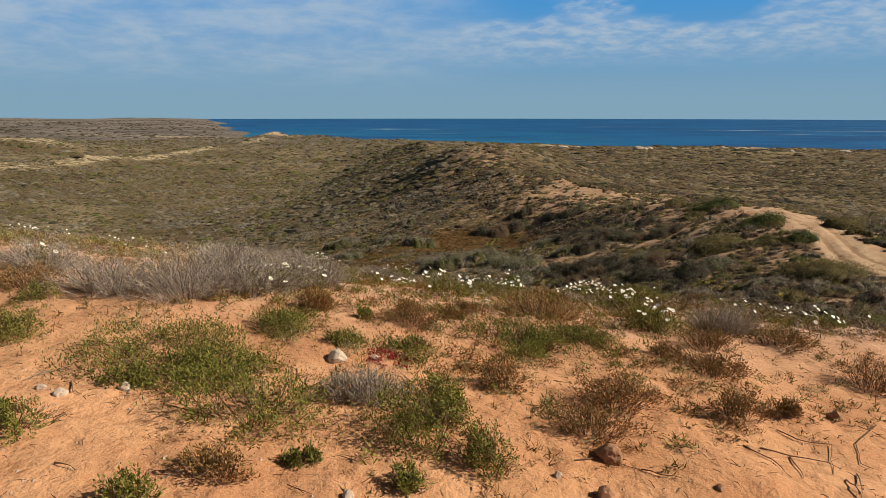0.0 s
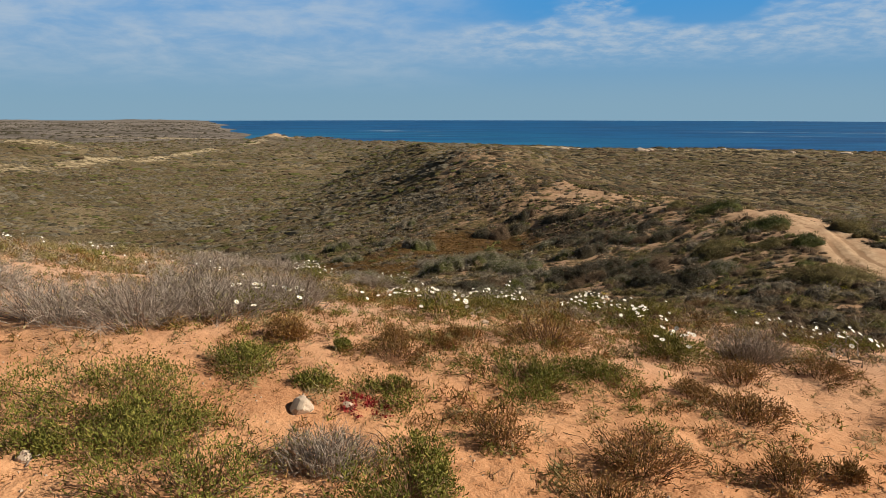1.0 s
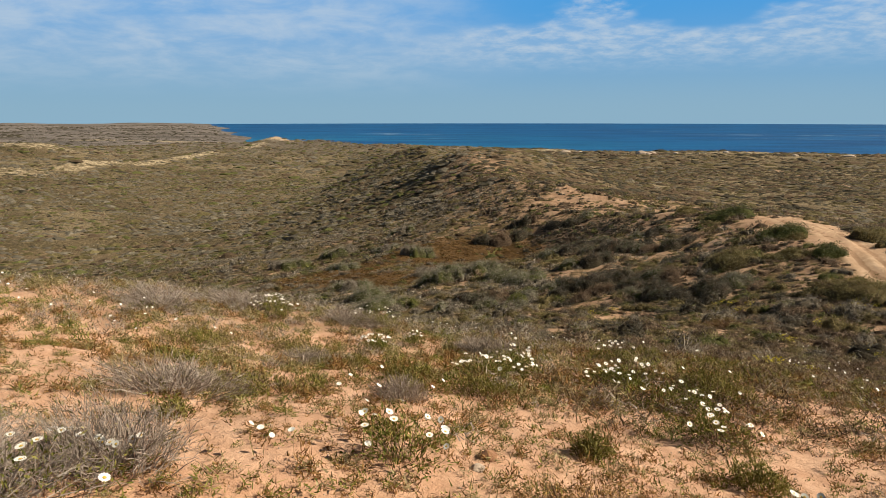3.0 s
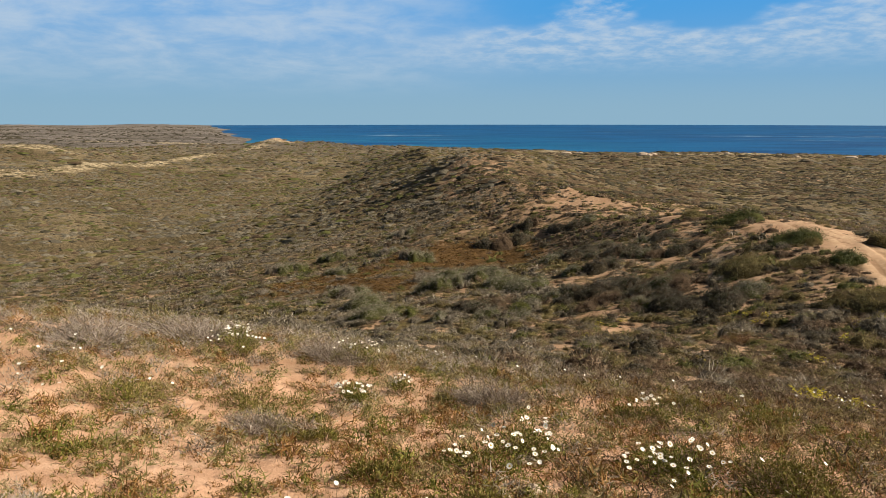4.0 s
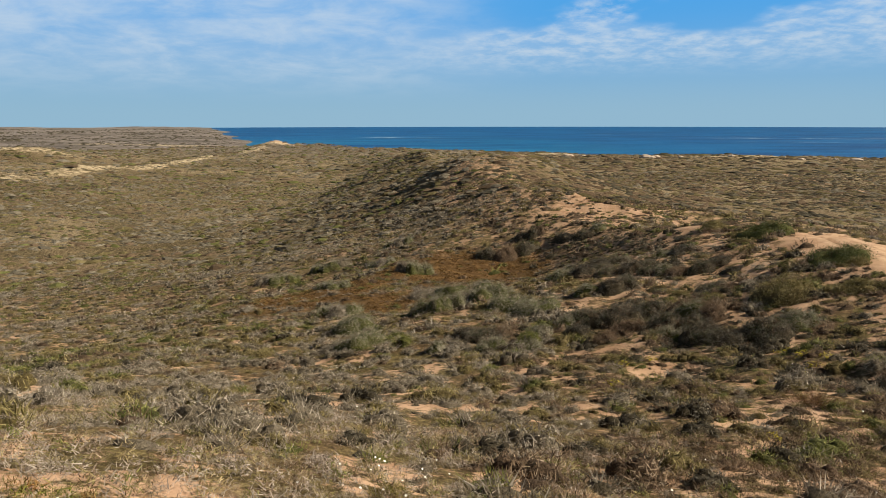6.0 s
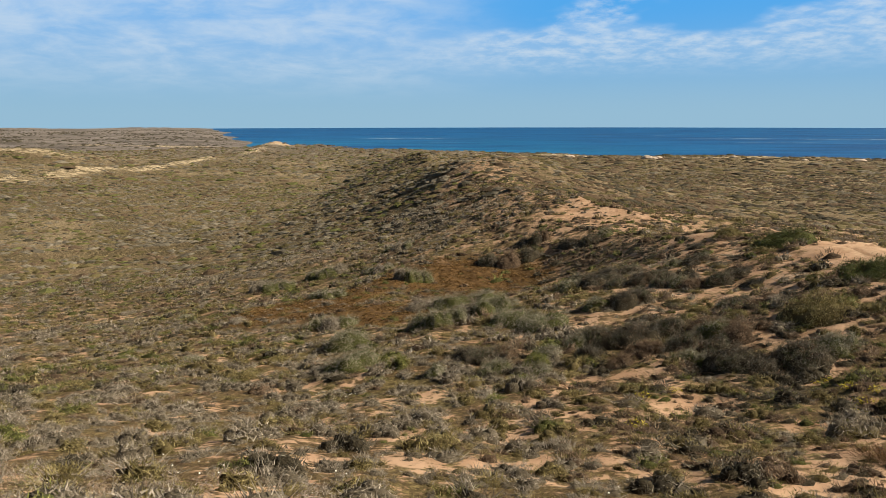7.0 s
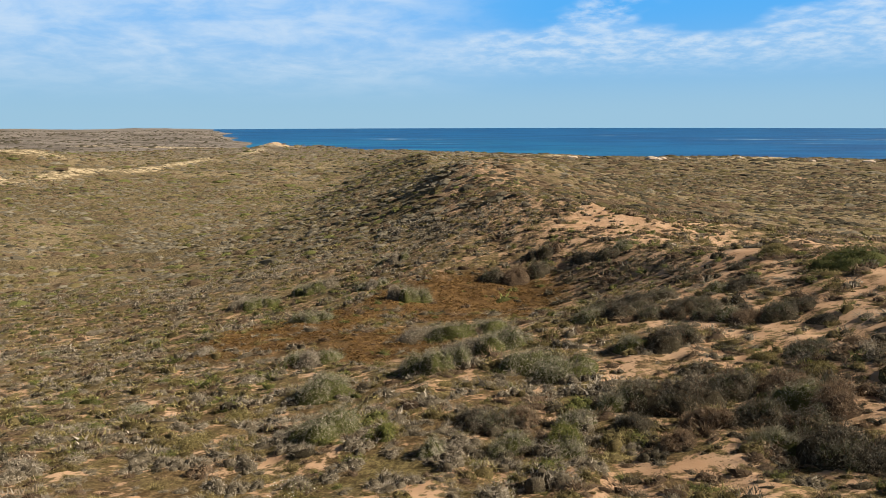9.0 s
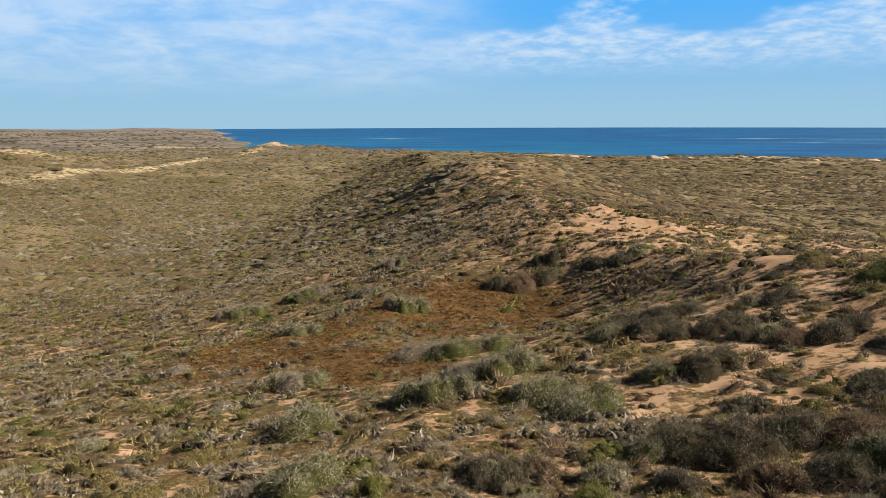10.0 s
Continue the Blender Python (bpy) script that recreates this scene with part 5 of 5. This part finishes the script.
def sow_herbs():
    sprig = [tuft(18, 0.36, 0.085, 0.8, 0.2, seed=80 + k) for k in range(6)]
    for name, mat, label, count, near, far, lo, hi in (
        ("red_sprigs", LEAF_RED, "tiny reddish-brown annual herbs scattered over the sand", 12000, 2.4, 13, 0.04, 0.15),
        ("green_sprigs", LEAF_GREEN, "tiny green annual herbs scattered over the sand", 3600, 2.4, 14, 0.04, 0.17),
        ("straw_sprigs", STRAW, "wisps of dry straw-coloured grass on the sand", 1500, 3.0, 18, 0.05, 0.18),
    ):
        x, y = near_places(count, near, far)
        s = rng.uniform(lo, hi, len(x))
        scatter(name, sprig, x, y, s, s * rng.uniform(0.6, 1.2, len(x)), mat, label, "herbs")
    # low tufts that cover the sand in patches
    pads = [mound(80, 0.22, 0.032, 4 + k, 180 + k, 0.45) for k in range(5)]
    for name, mat, label, count in (
        ("green_tufts", LEAF_GREEN, "small green tufts patching the orange sand", 560),
        ("rust_tufts", LEAF_RED, "small rust-brown tufts patching the orange sand", 800),
        ("olive_tufts", OLIVE, "small olive tufts patching the orange sand", 640),
        ("straw_tufts", STRAW, "small dry tufts patching the orange sand", 260),
    ):
        x, y = near_places(int(count * 3.2), 2.6, 21.0)
        s = rng.uniform(0.10, 0.40, len(x)) * (1 + 0.6 * step01(y, 8, 13))
        scatter(name, pads, x, y, s, s * rng.uniform(0.5, 1.0, len(x)), mat, label, "tufts")
    # the belt of mixed scrub between the bare crest and the slope
    tufts = [tuft(44, 0.32, 0.036, 0.75, seed=90 + k) for k in range(6)]
    for name, mat, label, share in (
        ("grey_heath", GREY, "fine grey heath along the crest of the dune", 0.25),
        ("dead_heath", TWIG_GREY, "fine dead pinkish-grey heath along the crest of the dune", 0.36),
        ("olive_heath", OLIVE, "fine olive heath along the crest of the dune", 0.20),
        ("dark_heath", HEATH_UMBER, "dark umber twiggy heath on the slope below the crest", 0.95),
        ("straw_heath", STRAW, "pale dry grass along the crest of the dune", 0.12),
        ("green_heath", GREEN, "fine green heath along the crest of the dune", 0.09),
        ("brown_heath", BROWN, "fine brown heath along the crest of the dune", 0.30),
    ):
        n = int(9800 * share)
        x, y = sow(n, 7.0, 33.0, 0.85, margin=4.0)
        right = step01(x / y, 0.02, 0.35)
        bare = step01(grid_noise(x, y, 2.2, 75) + 0.35 * grid_noise(x, y, 0.7, 76) + 0.45 * step01(x / y, -0.05, 0.3) - 0.15 + 0.6 * step01(y, 10.5, 15.5) - 0.5 * (1 - step01(y, 8, 10.5)), -0.35, 0.35)
        m = rng.uniform(0, 1, n) < bare * (1 - 0.85 * right if mat in (GREY, STRAW, TWIG_GREY) else right ** 1.3 if mat is HEATH_UMBER else 0.8 if mat is BROWN else 0.85 - 0.5 * right)
        x, y = x[m], y[m]
        s = rng.uniform(0.2, 0.5, len(x)) * (1 + 0.35 * step01(y, 14, 24))
        scatter(name, tufts, x, y, s, s * rng.uniform(0.5, 0.9, len(x)), mat, label, "heath")


sow_herbs()


def sow_litter():
    n = 4600
    x, y = sow(n, 2.2, 9.0, 0.95)
    g = np.random.default_rng(31)
    a = g.uniform(0, 2 * np.pi, n)
    L = g.uniform(0.02, 0.10, n) * (1 + 2.5 * (g.uniform(0, 1, n) > 0.94))
    z = height(x, y)
    p0 = np.stack([x - np.cos(a) * L / 2, y - np.sin(a) * L / 2, z + 0.004], 1)
    p2 = np.stack([x + np.cos(a) * L / 2, y + np.sin(a) * L / 2, height(x + np.cos(a) * L / 2, y + np.sin(a) * L / 2) + 0.012], 1)
    p1 = (p0 + p2) / 2 + g.normal(0, 0.12, (n, 3)) * L[:, None] * [1, 1, 0] + [0, 0, 0.008]
    v, f = ribbons(p0, p1, p2, g.uniform(0.003, 0.007, n), g)
    tagged(new("twig_litter", mesh_of("twig_litter", v, f, TWIG_BROWN)), "dry brown twig litter strewn over the sand", "litter", kind="stuff")
    # grit and pebbles
    n = 1500
    x, y = sow(n, 2.2, 10.0, 0.95)
    r = g.uniform(0.004, 0.013, n)
    z = height(x, y)
    base = np.array([[1, 0, 0], [0, 1, 0], [-1, 0, 0], [0, -1, 0], [0, 0, 1.0], [0, 0, -0.6]])
    tri = np.array([[0, 1, 4], [1, 2, 4], [2, 3, 4], [3, 0, 4], [1, 0, 5], [2, 1, 5], [3, 2, 5], [0, 3, 5]])
    v = base[None] * (r[:, None] * g.uniform(0.7, 1.3, (n, 6)))[:, :, None] + np.stack([x, y, z], 1)[:, None]
    f = (tri[None] + np.arange(n)[:, None, None] * 6).reshape(-1, 3)
    tagged(new("pebbles", mesh_of("pebbles", v.reshape(-1, 3), f, PALE_STONE)), "small pale pebbles and grit on orange sand", "pebbles", kind="stuff")


sow_litter()


def sow_blooms():
    """Daisies too many to count on the slope, and yellow flowers lower down."""
    g = np.random.default_rng(41)
    n = 5200
    x, y = sow(n, 8.0, 36.0, 0.85)
    where = step01(grid_noise(x, y, 2.6, 81) + 0.5 * grid_noise(x, y, 0.9, 82) + 0.25 * step01(x / y, -0.1, 0.2), 0.35, 0.85) * (1 - 0.8 * step01(y, 18, 30))
    m = g.uniform(0, 1, n) < where * 0.55
    x, y = x[m], y[m]
    n = len(x)
    z = height(x, y) + g.uniform(0.14, 0.34, n)
    k = 7
    a = np.arange(k) * 2 * np.pi / k
    r = 0.027 * g.uniform(0.8, 1.2, n)
    tilt = unit(np.stack([g.normal(0.3, 0.35, n), g.normal(-0.2, 0.35, n), np.ones(n)], 1))
    u = unit(np.cross(tilt, [0.3, 1.0, 0.1]))
    w = np.cross(tilt, u)
    c = np.stack([x, y, z], 1)
    rim = c[:, None] + r[:, None, None] * (np.cos(a)[None, :, None] * u[:, None] + np.sin(a)[None, :, None] * w[:, None]) * g.uniform(0.8, 1.1, (n, k, 1))
    v = np.concatenate([rim, c[:, None] - tilt[:, None] * 0.006], 1)
    f = np.stack([np.arange(k), (np.arange(k) + 1) % k, np.full(k, k)], 1)
    f = (f[None] + np.arange(n)[:, None, None] * (k + 1)).reshape(-1, 3)
    tagged(new("daisy_heads", mesh_of("daisy_heads", v.reshape(-1, 3), f, PETAL)), "white daisy heads scattered thickly over the slope", "flowers", kind="stuff")
    stalk = np.stack([x, y, height(x, y) - 0.01], 1)
    v, f = ribbons(stalk, (stalk + c) / 2 + g.normal(0, 0.012, (n, 3)), c, np.full(n, 0.005), g)
    tagged(new("daisy_stalks", mesh_of("daisy_stalks", v, f, GREEN)), "thin green daisy stalks on the slope", "flowers", kind="stuff")
    # yellow flowering bushlets
    n = 260
    x, y = g.uniform(9, 30, n), g.uniform(22, 48, n)
    m = grid_noise(x, y, 4.0, 91) > 0.25
    x, y = x[m], y[m]
    s = g.uniform(0.4, 1.1, len(x))
    scatter("yellow_blooms", [tuft(60, 0.16, 0.07, 0.6, 0.6, seed=95)], x, y, s, s * 0.6, YELLOW, "small yellow flowering bushlets on the slope", "flowers")


sow_blooms()
